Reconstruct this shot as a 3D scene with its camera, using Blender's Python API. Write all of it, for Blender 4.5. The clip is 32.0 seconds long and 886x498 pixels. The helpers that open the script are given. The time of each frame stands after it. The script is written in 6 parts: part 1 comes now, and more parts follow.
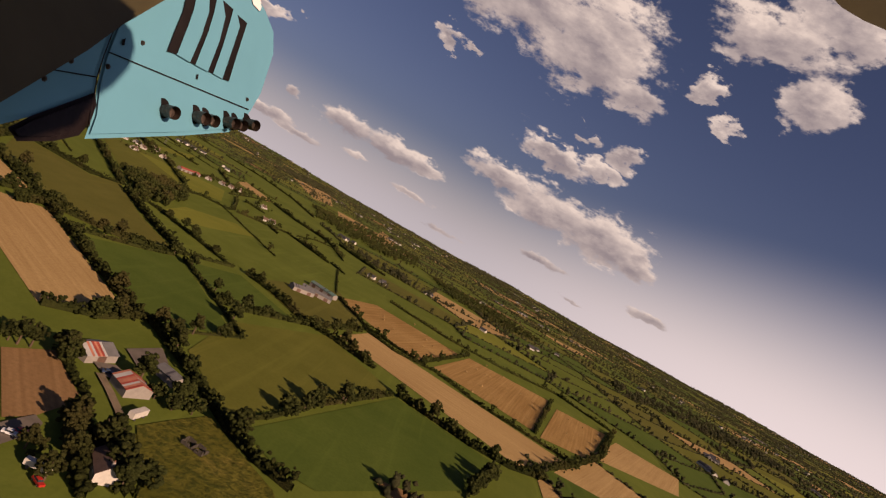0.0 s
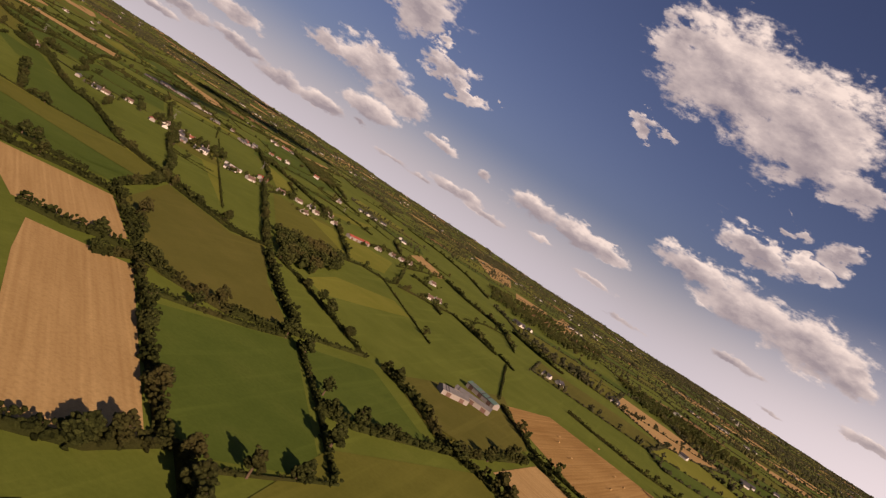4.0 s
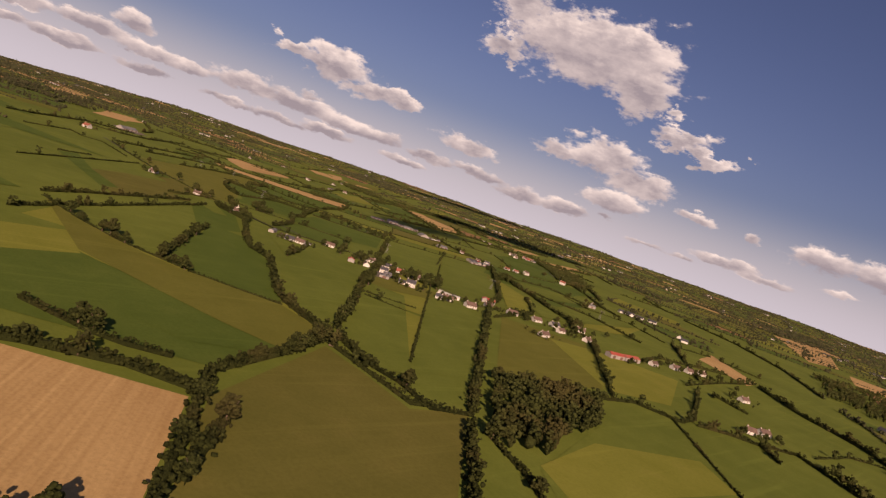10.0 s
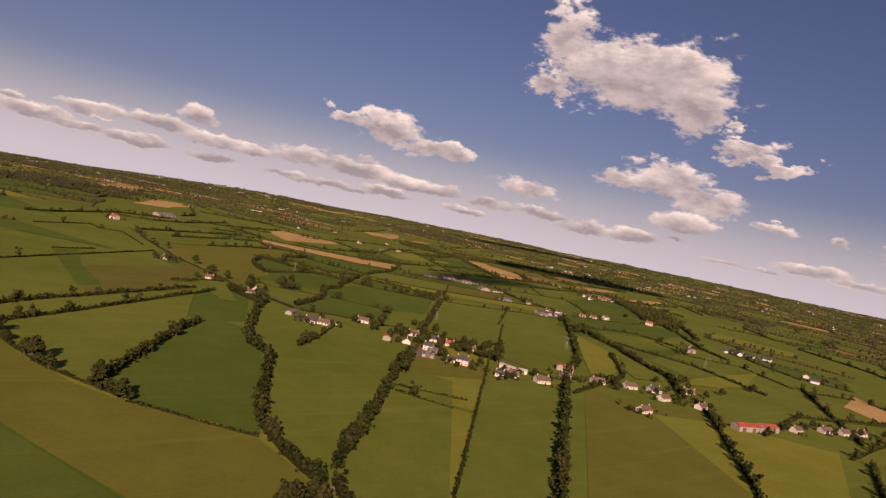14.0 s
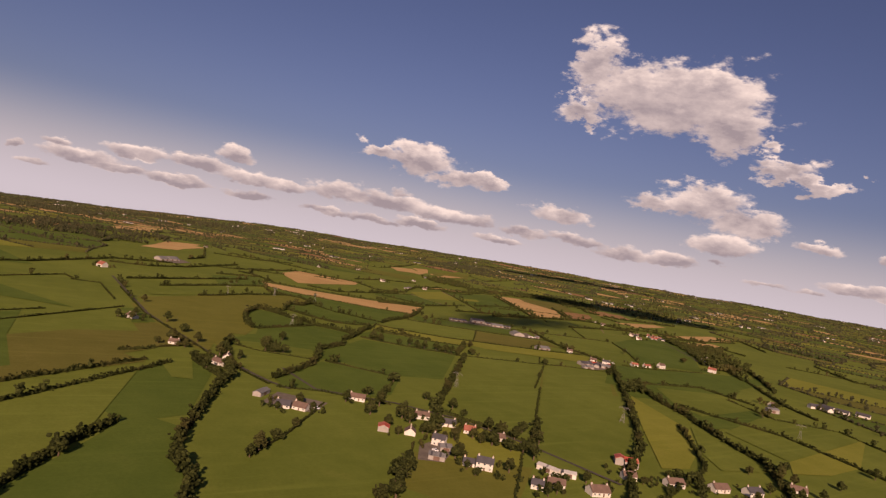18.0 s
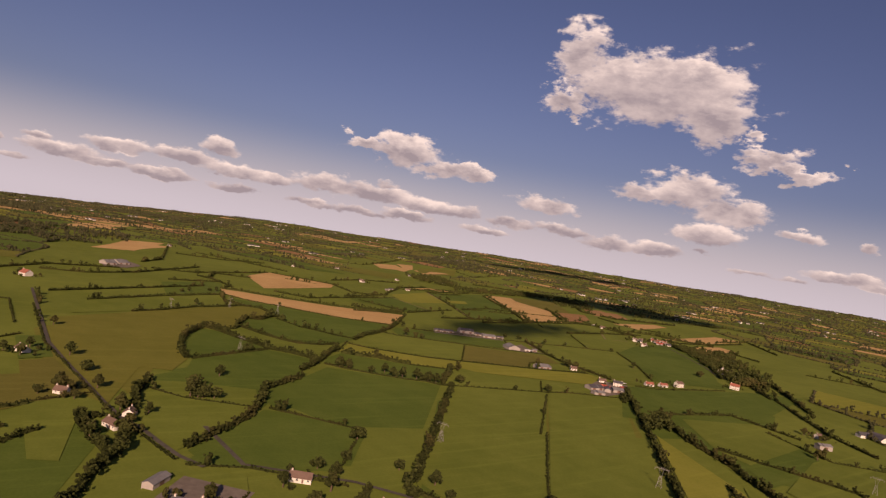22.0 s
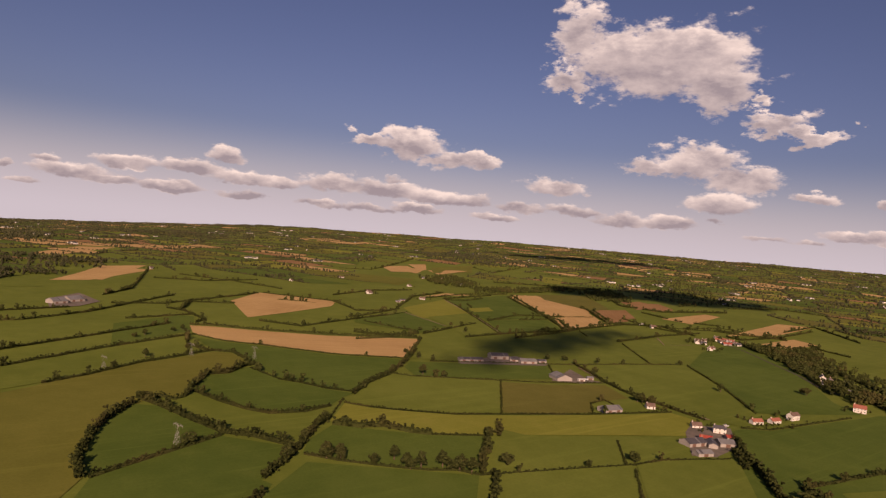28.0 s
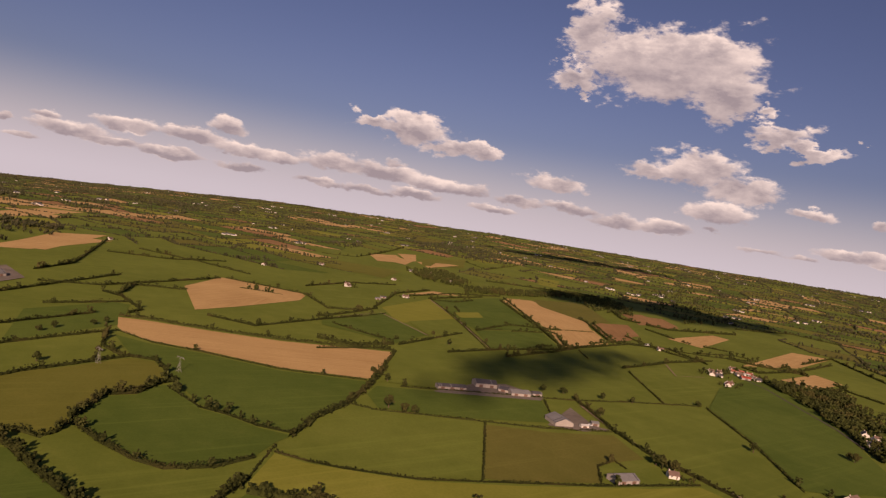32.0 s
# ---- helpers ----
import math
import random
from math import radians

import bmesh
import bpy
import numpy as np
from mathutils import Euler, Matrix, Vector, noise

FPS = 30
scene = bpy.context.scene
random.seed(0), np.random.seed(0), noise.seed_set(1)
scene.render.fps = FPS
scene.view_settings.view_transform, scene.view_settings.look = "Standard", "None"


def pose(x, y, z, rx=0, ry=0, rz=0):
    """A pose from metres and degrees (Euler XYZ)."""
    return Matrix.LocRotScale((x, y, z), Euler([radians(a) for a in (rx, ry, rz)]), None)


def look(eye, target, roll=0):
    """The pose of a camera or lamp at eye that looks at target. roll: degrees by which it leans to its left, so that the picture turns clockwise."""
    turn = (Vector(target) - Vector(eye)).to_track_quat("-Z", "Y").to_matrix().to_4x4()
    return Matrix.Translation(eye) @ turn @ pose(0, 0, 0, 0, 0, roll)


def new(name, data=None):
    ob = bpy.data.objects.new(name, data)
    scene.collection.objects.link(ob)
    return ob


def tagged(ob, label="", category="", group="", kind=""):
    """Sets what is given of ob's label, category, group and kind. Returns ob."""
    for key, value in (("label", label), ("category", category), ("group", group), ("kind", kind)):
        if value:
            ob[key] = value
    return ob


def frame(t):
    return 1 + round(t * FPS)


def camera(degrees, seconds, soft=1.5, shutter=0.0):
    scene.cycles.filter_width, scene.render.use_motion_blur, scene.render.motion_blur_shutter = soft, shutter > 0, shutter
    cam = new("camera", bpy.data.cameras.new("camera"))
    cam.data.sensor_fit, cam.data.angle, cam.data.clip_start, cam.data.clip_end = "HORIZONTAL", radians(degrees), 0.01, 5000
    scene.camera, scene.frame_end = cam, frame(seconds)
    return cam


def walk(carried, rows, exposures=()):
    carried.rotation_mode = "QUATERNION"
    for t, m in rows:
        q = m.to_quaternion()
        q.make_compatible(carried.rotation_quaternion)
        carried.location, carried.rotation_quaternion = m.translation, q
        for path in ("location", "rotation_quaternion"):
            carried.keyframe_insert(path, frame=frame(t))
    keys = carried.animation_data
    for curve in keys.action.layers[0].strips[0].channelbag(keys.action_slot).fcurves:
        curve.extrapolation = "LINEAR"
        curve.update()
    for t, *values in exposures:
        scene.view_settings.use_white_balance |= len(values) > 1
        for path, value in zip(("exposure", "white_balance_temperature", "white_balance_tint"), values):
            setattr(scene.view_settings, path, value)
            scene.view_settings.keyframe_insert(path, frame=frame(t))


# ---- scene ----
cam = camera(68.0, 32.0, soft=1.25)
PATH = [
    (0, (-0.673, 1.017, 104.171), (-0.724, 3.016, 104.136), 29.1),
    (0.5, (-2.688, 18.776, 103.785), (-2.799, 20.773, 103.745), 29.5),
    (1, (-4.594, 36.564, 103.467), (-4.764, 38.556, 103.428), 30.9),
    (1.5, (-6.428, 54.376, 103.228), (-6.656, 56.362, 103.18), 32.2),
    (2, (-8.349, 72.195, 103.055), (-8.652, 74.171, 103.004), 32.3),
    (2.5, (-10.637, 89.981, 102.931), (-11.028, 91.942, 102.874), 32.5),
    (3, (-13.616, 107.665, 102.804), (-14.097, 109.605, 102.738), 33.3),
    (3.5, (-17.521, 125.154, 102.71), (-18.082, 127.071, 102.625), 33.4),
    (4, (-22.5, 142.351, 102.626), (-23.136, 144.244, 102.526), 32.6),
    (4.5, (-28.494, 159.239, 102.598), (-29.207, 161.105, 102.493), 31.5),
    (6.5, (-56.179, 226.572, 102.705), (-57.158, 228.311, 102.578), 30.2),
    (7, (-63.377, 242.97, 102.652), (-64.409, 244.679, 102.534), 29.3),
    (7.5, (-70.906, 259.181, 102.624), (-72.003, 260.849, 102.505), 27.3),
    (8, (-78.897, 275.151, 102.696), (-80.062, 276.772, 102.569), 25.3),
    (8.5, (-87.453, 290.807, 102.92), (-88.681, 292.38, 102.78), 23.0),
    (9, (-96.576, 306.125, 103.277), (-97.858, 307.653, 103.124), 21.0),
    (9.5, (-106.261, 321.074, 103.688), (-107.58, 322.568, 103.523), 20.4),
    (10, (-116.394, 335.714, 104.059), (-117.742, 337.182, 103.894), 19.2),
    (10.5, (-126.845, 350.121, 104.332), (-128.226, 351.561, 104.193), 17.2),
    (11, (-137.525, 364.333, 104.608), (-138.928, 365.752, 104.474), 15.8),
    (11.5, (-148.345, 378.41, 104.919), (-149.77, 379.809, 104.796), 14.5),
    (12, (-159.224, 392.469, 105.462), (-160.675, 393.843, 105.366), 13.8),
    (12.5, (-170.277, 406.434, 106.342), (-171.751, 407.784, 106.258), 13.1),
    (13, (-181.598, 420.223, 107.496), (-183.087, 421.557, 107.42), 13.1),
    (13.5, (-193.152, 433.87, 108.858), (-194.657, 435.186, 108.78), 11.7),
    (14, (-204.936, 447.364, 110.32), (-206.455, 448.664, 110.24), 11.7),
    (14.5, (-217.092, 460.585, 111.862), (-218.621, 461.873, 111.805), 12.7),
    (16.5, (-268.501, 513.286, 118.578), (-270.064, 514.533, 118.542), 11.3),
    (17, (-281.325, 525.798, 120.374), (-282.898, 527.033, 120.342), 10.7),
    (17.5, (-294.359, 537.972, 122.31), (-295.944, 539.192, 122.286), 10.5),
    (18, (-307.606, 549.86, 124.311), (-309.201, 551.066, 124.302), 10.0),
    (18.5, (-321.027, 561.508, 126.291), (-322.624, 562.712, 126.297), 9.1),
    (19, (-334.579, 572.962, 128.186), (-336.169, 574.176, 128.209), 8.6),
    (19.5, (-348.223, 584.255, 130.013), (-349.792, 585.496, 130.013), 7.7),
    (20, (-361.941, 595.409, 131.833), (-363.493, 596.67, 131.846), 8.4),
    (20.5, (-375.763, 606.411, 133.688), (-377.309, 607.679, 133.702), 8.6),
    (21, (-389.759, 617.19, 135.516), (-391.31, 618.453, 135.521), 9.2),
    (21.5, (-404.019, 627.638, 137.243), (-405.578, 628.891, 137.228), 9.8),
    (22, (-418.649, 637.579, 138.761), (-420.217, 638.82, 138.733), 9.5),
    (22.5, (-433.713, 646.841, 139.998), (-435.286, 648.077, 139.966), 8.3),
    (23, (-449.048, 655.662, 140.941), (-450.619, 656.898, 140.89), 7.6),
    (23.5, (-464.439, 664.399, 141.734), (-466.011, 665.634, 141.68), 8.5),
    (24, (-479.659, 673.487, 142.566), (-481.232, 674.721, 142.502), 11.4),
    (24.5, (-494.492, 683.313, 143.633), (-496.061, 684.552, 143.564), 13.9),
    (25, (-508.874, 693.892, 144.969), (-510.443, 695.131, 144.912), 10.3),
    (25.5, (-522.907, 705.041, 146.535), (-524.48, 706.275, 146.473), 8.0),
    (27.5, (-579.162, 752.072, 153.267), (-580.754, 753.282, 153.2), 5.0),
    (28, (-592.839, 763.631, 154.96), (-594.428, 764.844, 154.899), 5.0),
    (28.5, (-606.476, 775.173, 156.725), (-608.06, 776.393, 156.661), 6.1),
    (29, (-620.112, 786.726, 158.43), (-621.692, 787.951, 158.353), 6.4),
    (29.5, (-633.73, 798.313, 159.963), (-635.307, 799.54, 159.881), 7.2),
    (30, (-647.327, 809.915, 161.311), (-648.902, 811.145, 161.225), 8.3),
    (30.5, (-660.928, 821.521, 162.607), (-662.501, 822.753, 162.517), 9.2),
    (31, (-674.48, 833.19, 163.767), (-676.053, 834.422, 163.677), 9.5),
    (31.5, (-687.938, 844.969, 164.76), (-689.511, 846.2, 164.661), 10.2),
    (32, (-701.316, 856.822, 165.609), (-702.891, 858.05, 165.513), 9.4),
]

walk(cam, [(t, look(eye, target, roll)) for t, eye, target, roll in PATH], [(0.0, 0.14, 7000, 31), (4.0, 0.34, 6850, 31), (8.0, 0.4, 6800, 32), (14.0, 0.4, 6950, 35), (32.0, 0.36, 7000, 36)])

# ---- light ----
SUN_AZ, SUN_EL = -37.0, 25.0          # plan angle from +x, height over the horizon
SUN_WAY = Vector((math.cos(radians(SUN_AZ)) * math.cos(radians(SUN_EL)),
                  math.sin(radians(SUN_AZ)) * math.cos(radians(SUN_EL)), math.sin(radians(SUN_EL))))
sun = new("sun", bpy.data.lights.new("sun", "SUN"))
sun.data.energy, sun.data.angle, sun.data.color = 5.0, radians(0.5), (1.0, 0.80, 0.56)
sun.matrix_world = look(SUN_WAY * 3000, (0, 0, 0))

# each cloud: yaw, elevation, half width, half height, density
CLOUDS = [
    (35.4, 14.62, 0.1116, 0.0574, 1.0),
    (42.7, 16.73, 0.0326, 0.0448, 1.0),
    (43.2, 13.46, 0.0314, 0.0232, 1.0),
    (31.0, 13.15, 0.043, 0.043, 1.0),
    (38.5, 15.73, 0.0564, 0.0363, 1.0),
    (32.5, 16.13, 0.0467, 0.0273, 1.0),
    (28.1, 11.72, 0.0154, 0.0123, 0.8),
    (26.9, 10.14, 0.0367, 0.0168, 1.0),
    (24.0, 9.25, 0.0359, 0.0127, 1.0),
    (21.0, 10.31, 0.013, 0.0101, 0.5),
    (35.8, 6.5, 0.0377, 0.0156, 1.0),
    (32.3, 6.83, 0.0561, 0.0273, 1.0),
    (28.9, 5.71, 0.0487, 0.0212, 1.0),
    (30.5, 3.83, 0.0438, 0.0159, 1.0),
    (27.3, 5.51, 0.0217, 0.0139, 1.0),
    (30.5, 2.45, 0.0223, 0.0072, 0.7),
    (59.7, 7.04, 0.039, 0.0127, 1.0),
    (56.3, 6.85, 0.0495, 0.023, 1.0),
    (52.9, 5.84, 0.0428, 0.0154, 1.0),
    (50.1, 6.16, 0.0257, 0.0111, 1.0),
    (43.3, 4.37, 0.0466, 0.0127, 1.0),
    (23.6, 4.69, 0.0255, 0.009, 1.0),
    (19.0, 4.34, 0.0129, 0.01, 1.0),
    (73.7, 3.13, 0.0417, 0.0104, 1.0),
    (69.6, 2.73, 0.051, 0.0115, 1.0),
    (66.8, 2.67, 0.0233, 0.0083, 1.0),
    (71.2, 4.34, 0.0228, 0.0122, 1.0),
    (62.1, 3.01, 0.0526, 0.0144, 1.0),
    (57.9, 2.84, 0.0599, 0.0137, 1.0),
    (53.9, 2.66, 0.043, 0.012, 1.0),
    (50.9, 2.52, 0.0309, 0.0103, 1.0),
    (57.3, 3.87, 0.0257, 0.0086, 0.6),
    (46.1, 2.28, 0.0385, 0.0085, 1.0),
    (41.8, 2.43, 0.0507, 0.0093, 1.0),
    (37.9, 1.92, 0.0458, 0.01, 1.0),
    (34.0, 2.02, 0.0424, 0.0106, 1.0),
    (84.1, 2.73, 0.0176, 0.0073, 1.0),
    (82.5, 1.93, 0.0448, 0.0104, 1.0),
    (78.9, 3.06, 0.0385, 0.01, 1.0),
    (80.1, 1.59, 0.0321, 0.0069, 1.0),
    (75.2, 1.48, 0.0437, 0.0072, 1.0),
    (69.9, 1.35, 0.037, 0.0074, 1.0),
    (63.3, 1.25, 0.0423, 0.0068, 1.0),
    (59.4, 1.27, 0.047, 0.0068, 1.0),
    (55.5, 1.48, 0.0387, 0.0077, 1.0),
    (48.5, 1.34, 0.0343, 0.006, 1.0),
    (85.6, 0.9, 0.0289, 0.0058, 0.7),
    (26.9, 1.34, 0.0388, 0.0062, 0.7),
    (20.5, 1.99, 0.0401, 0.008, 1.0),
    (23.4, 1.37, 0.03, 0.0053, 0.6),
    (86.8, 1.91, 0.0085, 0.0057, 1.0),
    (5.5, 20.87, 0.102, 0.0667, 1.0),
    (-1.4, 19.72, 0.0925, 0.0733, 1.0),
    (10.8, 21.25, 0.0458, 0.0316, 1.0),
    (-6.6, 17.36, 0.0418, 0.0319, 1.0),
    (-0.2, 6.82, 0.0561, 0.0214, 1.0),
    (-5.0, 6.3, 0.0684, 0.0338, 1.0),
    (-9.9, 6.0, 0.0686, 0.0358, 1.0),
    (-13.9, 5.31, 0.0287, 0.0181, 1.0),
    (-2.9, 10.44, 0.0531, 0.0193, 1.0),
    (-4.6, 13.03, 0.0284, 0.0126, 0.8),
    (-7.3, 11.48, 0.0296, 0.0148, 1.0),
    (-8.4, 12.9, 0.0246, 0.0169, 1.0),
    (13.4, 4.1, 0.0445, 0.0171, 1.0),
    (9.4, 4.33, 0.0529, 0.0162, 1.0),
    (6.3, 4.35, 0.0297, 0.011, 1.0),
    (11.7, 2.44, 0.0429, 0.0069, 0.6),
    (6.3, 1.73, 0.0511, 0.0068, 0.6),
    (9.9, 14.78, 0.0312, 0.0148, 0.8),
    (7.5, 14.7, 0.0213, 0.0115, 0.8),
    (-6.3, 2.19, 0.0443, 0.0089, 0.8),
    (-16.5, 2.16, 0.0355, 0.0074, 0.8),
    (17.1, 1.68, 0.0514, 0.0077, 0.7),
    (2.8, 0.28, 0.0675, 0.0076, 0.5),
    (-10.4, 0.42, 0.047, 0.0063, 0.5),
    (-14.5, 25.43, 0.0777, 0.0429, 1.0),
    (-19.6, 22.42, 0.0457, 0.0383, 1.0),
    (-19.1, 27.78, 0.0494, 0.0423, 1.0),
    (-12.0, 20.81, 0.0233, 0.0186, 0.9),
    (-14.4, 18.55, 0.0172, 0.0172, 0.9),
    (-17.9, 28.24, 0.0637, 0.0283, 1.0),
]


class Nodes:
    """Short hands for a node tree."""

    def __init__(self, tree):
        self.tree = tree

    def add(self, kind, **inputs):
        n = self.tree.nodes.new(kind)
        for key, value in inputs.items():
            if key.startswith("_"):
                self.put(n.inputs[int(key[1:])], value)
            else:
                self.put(n.inputs[key.replace("__", " ")], value)
        return n

    def put(self, socket, value):
        if isinstance(value, bpy.types.NodeSocket):
            self.tree.links.new(value, socket)
        else:
            socket.default_value = value

    def math(self, op, a, b=0.0, clamp=False):
        n = self.tree.nodes.new("ShaderNodeMath")
        n.operation, n.use_clamp = op, clamp
        self.put(n.inputs[0], a)
        self.put(n.inputs[1], b)
        return n.outputs[0]

    def dot(self, a, b):
        n = self.tree.nodes.new("ShaderNodeVectorMath")
        n.operation = "DOT_PRODUCT"
        self.put(n.inputs[0], a)
        self.put(n.inputs[1], b)
        return n.outputs["Value"]

    def noise(self, vector, scale, detail=3.0, rough=0.55):
        return self.add("ShaderNodeTexNoise", Vector=vector, Scale=scale, Detail=detail, Roughness=rough).outputs["Fac"]

    def mix(self, fac, a, b, blend="MIX"):
        n = self.tree.nodes.new("ShaderNodeMix")
        n.data_type, n.blend_type = "RGBA", blend
        self.put(n.inputs[0], fac)
        self.put(n.inputs[6], a)
        self.put(n.inputs[7], b)
        return n.outputs[2]

    def ramp(self, fac, *stops):
        n = self.tree.nodes.new("ShaderNodeValToRGB")
        e = n.color_ramp.elements
        while len(e) < len(stops):
            e.new(0.5)
        for el, (pos, col) in zip(e, stops):
            el.position = pos
            el.color = (*col, 1) if len(col) == 3 else col
        self.put(n.inputs[0], fac)
        return n.outputs[0]

    def span(self, v, a, b, c=0.0, d=1.0):
        n = self.tree.nodes.new("ShaderNodeMapRange")
        n.interpolation_type = "SMOOTHSTEP"
        for i, x in enumerate((v, a, b, c, d)):
            self.put(n.inputs[i], x)
        return n.outputs[0]


def cloud_bank(rows):
    """A node group with some of the clouds: how deep a direction lies in them, and how high up on them."""
    tree = bpy.data.node_groups.new("cloud_bank", "ShaderNodeTree")
    tree.interface.new_socket("Way", in_out="INPUT", socket_type="NodeSocketVector")
    for name in ("Cover", "Lit", "Total"):
        tree.interface.new_socket(name, in_out="OUTPUT", socket_type="NodeSocketFloat")
    k = Nodes(tree)
    way = tree.nodes.new("NodeGroupInput").outputs[0]
    end = tree.nodes.new("NodeGroupOutput")
    cover, lit, total = -9.0, 0.0, 0.0
    for yaw, el, a, b, dense in rows:
        yaw, el = radians(yaw), radians(el)
        c = Vector((-math.sin(yaw) * math.cos(el), math.cos(yaw) * math.cos(el), math.sin(el)))
        e1 = Vector((math.cos(yaw), math.sin(yaw), 0))
        e2 = e1.cross(c)
        u, v = k.dot(way, e1 / a), k.dot(way, e2 / b)
        w = k.math("MAXIMUM", v, k.math("MULTIPLY", v, -1.35))
        body = k.math("SUBTRACT", 1.2 * dense, k.math("SQRT", k.math("ADD", k.math("MULTIPLY", u, u), k.math("MULTIPLY", w, w))))
        body = k.math("SUBTRACT", body, k.math("MULTIPLY", k.math("LESS_THAN", k.dot(way, c), 0.0), 9.0))
        held = k.math("MAXIMUM", body, 0.0)
        lit = k.math("ADD", lit, k.math("MULTIPLY", held, v))
        total = k.math("ADD", total, held)
        cover = k.math("MAXIMUM", cover, body)
    for socket, value in zip(end.inputs, (cover, lit, total)):
        k.put(socket, value)
    return tree


def make_sky():
    world = bpy.data.worlds.new("world")
    world.use_nodes = True
    scene.world = world
    k = Nodes(world.node_tree)
    back = world.node_tree.nodes["Background"]
    sky = world.node_tree.nodes.new("ShaderNodeTexSky")
    sky.sky_type, sky.sun_disc = "NISHITA", False
    sky.sun_elevation, sky.sun_rotation = radians(SUN_EL), radians(90 - SUN_AZ)
    sky.air_density, sky.dust_density, sky.ozone_density = 1.0, 1.2, 2.2
    way = k.add("ShaderNodeTexCoord").outputs["Generated"]
    tone = k.mix(1.0, sky.outputs[0], (0.65, 0.64, 0.77, 1), "MULTIPLY")
    # ragged, billowing outlines, finer and flatter towards the horizon
    low = k.add("ShaderNodeSeparateXYZ", _0=way).outputs[2]
    flat = k.add("ShaderNodeMapping", _0=way, Scale=(1.0, 1.0, 2.0)).outputs[0]
    raised = k.add("ShaderNodeMapping", _0=way, Location=(0.010, -0.006, 0.034), Scale=(1.0, 1.0, 2.0)).outputs[0]
    wisp = k.noise(flat, 13.0, 8.0, 0.6)
    above = k.noise(raised, 13.0, 8.0, 0.6)
    fine = k.noise(flat, 52.0, 6.0, 0.62)
    bend = k.add("ShaderNodeTexNoise", Vector=flat, Scale=24.0, Detail=5.0, Roughness=0.6).outputs["Color"]
    off = k.tree.nodes.new("ShaderNodeVectorMath")
    off.operation = "SUBTRACT"
    k.put(off.inputs[0], bend)
    off.inputs[1].default_value = (0.5, 0.5, 0.5)
    amount = k.span(low, 0.02, 0.22, 0.022, 0.085)
    scaled = k.tree.nodes.new("ShaderNodeVectorMath")
    scaled.operation = "SCALE"
    k.put(scaled.inputs[0], off.outputs[0])
    k.put(scaled.inputs["Scale"], amount)
    moved = k.tree.nodes.new("ShaderNodeVectorMath")
    moved.operation = "ADD"
    k.put(moved.inputs[0], scaled.outputs[0])
    k.put(moved.inputs[1], way)
    bent = moved.outputs[0]
    rag = k.math("ADD", k.math("MULTIPLY", k.math("SUBTRACT", wisp, 0.46), 1.6), k.math("MULTIPLY", k.math("SUBTRACT", fine, 0.5), 0.65))
    cover, lit, total = -9.0, 0.0, 0.01
    for first in range(0, len(CLOUDS), 12):
        node = k.tree.nodes.new("ShaderNodeGroup")
        node.node_tree = cloud_bank(CLOUDS[first:first + 12])
        k.put(node.inputs[0], bent)
        cover = k.math("MAXIMUM", cover, node.outputs[0])
        lit = k.math("ADD", lit, node.outputs[1])
        total = k.math("ADD", total, node.outputs[2])
    cover = k.math("ADD", cover, rag, True)
    mask = k.span(cover, 0.0, 0.5)
    shade = k.math("ADD", k.math("MULTIPLY", k.math("DIVIDE", lit, total), 0.36), 0.56)
    shade = k.math("ADD", shade, k.math("MULTIPLY", k.math("SUBTRACT", wisp, above), 1.5))
    shade = k.math("ADD", shade, k.math("MULTIPLY", k.math("SUBTRACT", fine, 0.5), 0.25))
    shade = k.math("ADD", shade, k.math("MULTIPLY", k.math("SUBTRACT", 0.25, cover), 0.35))
        # thin haze near the horizon, brighter towards the sun's side
    side = k.span(k.dot(way, Vector((0.80, 0.60, 0.0))), 0.55, 1.0)
    shade = k.math("SUBTRACT", shade, k.math("MULTIPLY", k.span(low, 0.02, 0.09, 0.17, 0.0), k.math("SUBTRACT", 1.0, side)), True)
    white = k.ramp(shade, (0.08, (5.0, 4.7, 4.7)), (0.5, (8.6, 8.0, 7.2)), (0.9, (13.4, 12.4, 10.4)))
    haze = k.span(low, -0.02, k.math("ADD", 0.14, k.math("MULTIPLY", side, 0.12)), 0.9, 0.0)
    tone = k.mix(haze, tone, k.mix(side, (9.2, 9.4, 9.5, 1), (15.0, 14.6, 13.8, 1)))
    k.put(back.inputs[0], k.mix(mask, tone, white))
    back.inputs[1].default_value = 0.05


make_sky()

# ---- materials ----


def material(name, rough=0.9, metal=0.0):
    m = bpy.data.materials.new(name)
    m.use_nodes = True
    k = Nodes(m.node_tree)
    k.bsdf = m.node_tree.nodes["Principled BSDF"]
    k.bsdf.inputs["Roughness"].default_value = rough
    k.bsdf.inputs["Metallic"].default_value = metal
    k.bsdf.inputs["Specular IOR Level"].default_value = 0.25 if rough < 0.85 else 0.04
    k.mat = m
    return k


def place(k):
    return k.add("ShaderNodeNewGeometry").outputs["Position"]


def bump(k, height, strength, distance):
    b = k.add("ShaderNodeBump", Strength=strength, Distance=distance, Height=height)
    k.put(k.bsdf.inputs["Normal"], b.outputs[0])


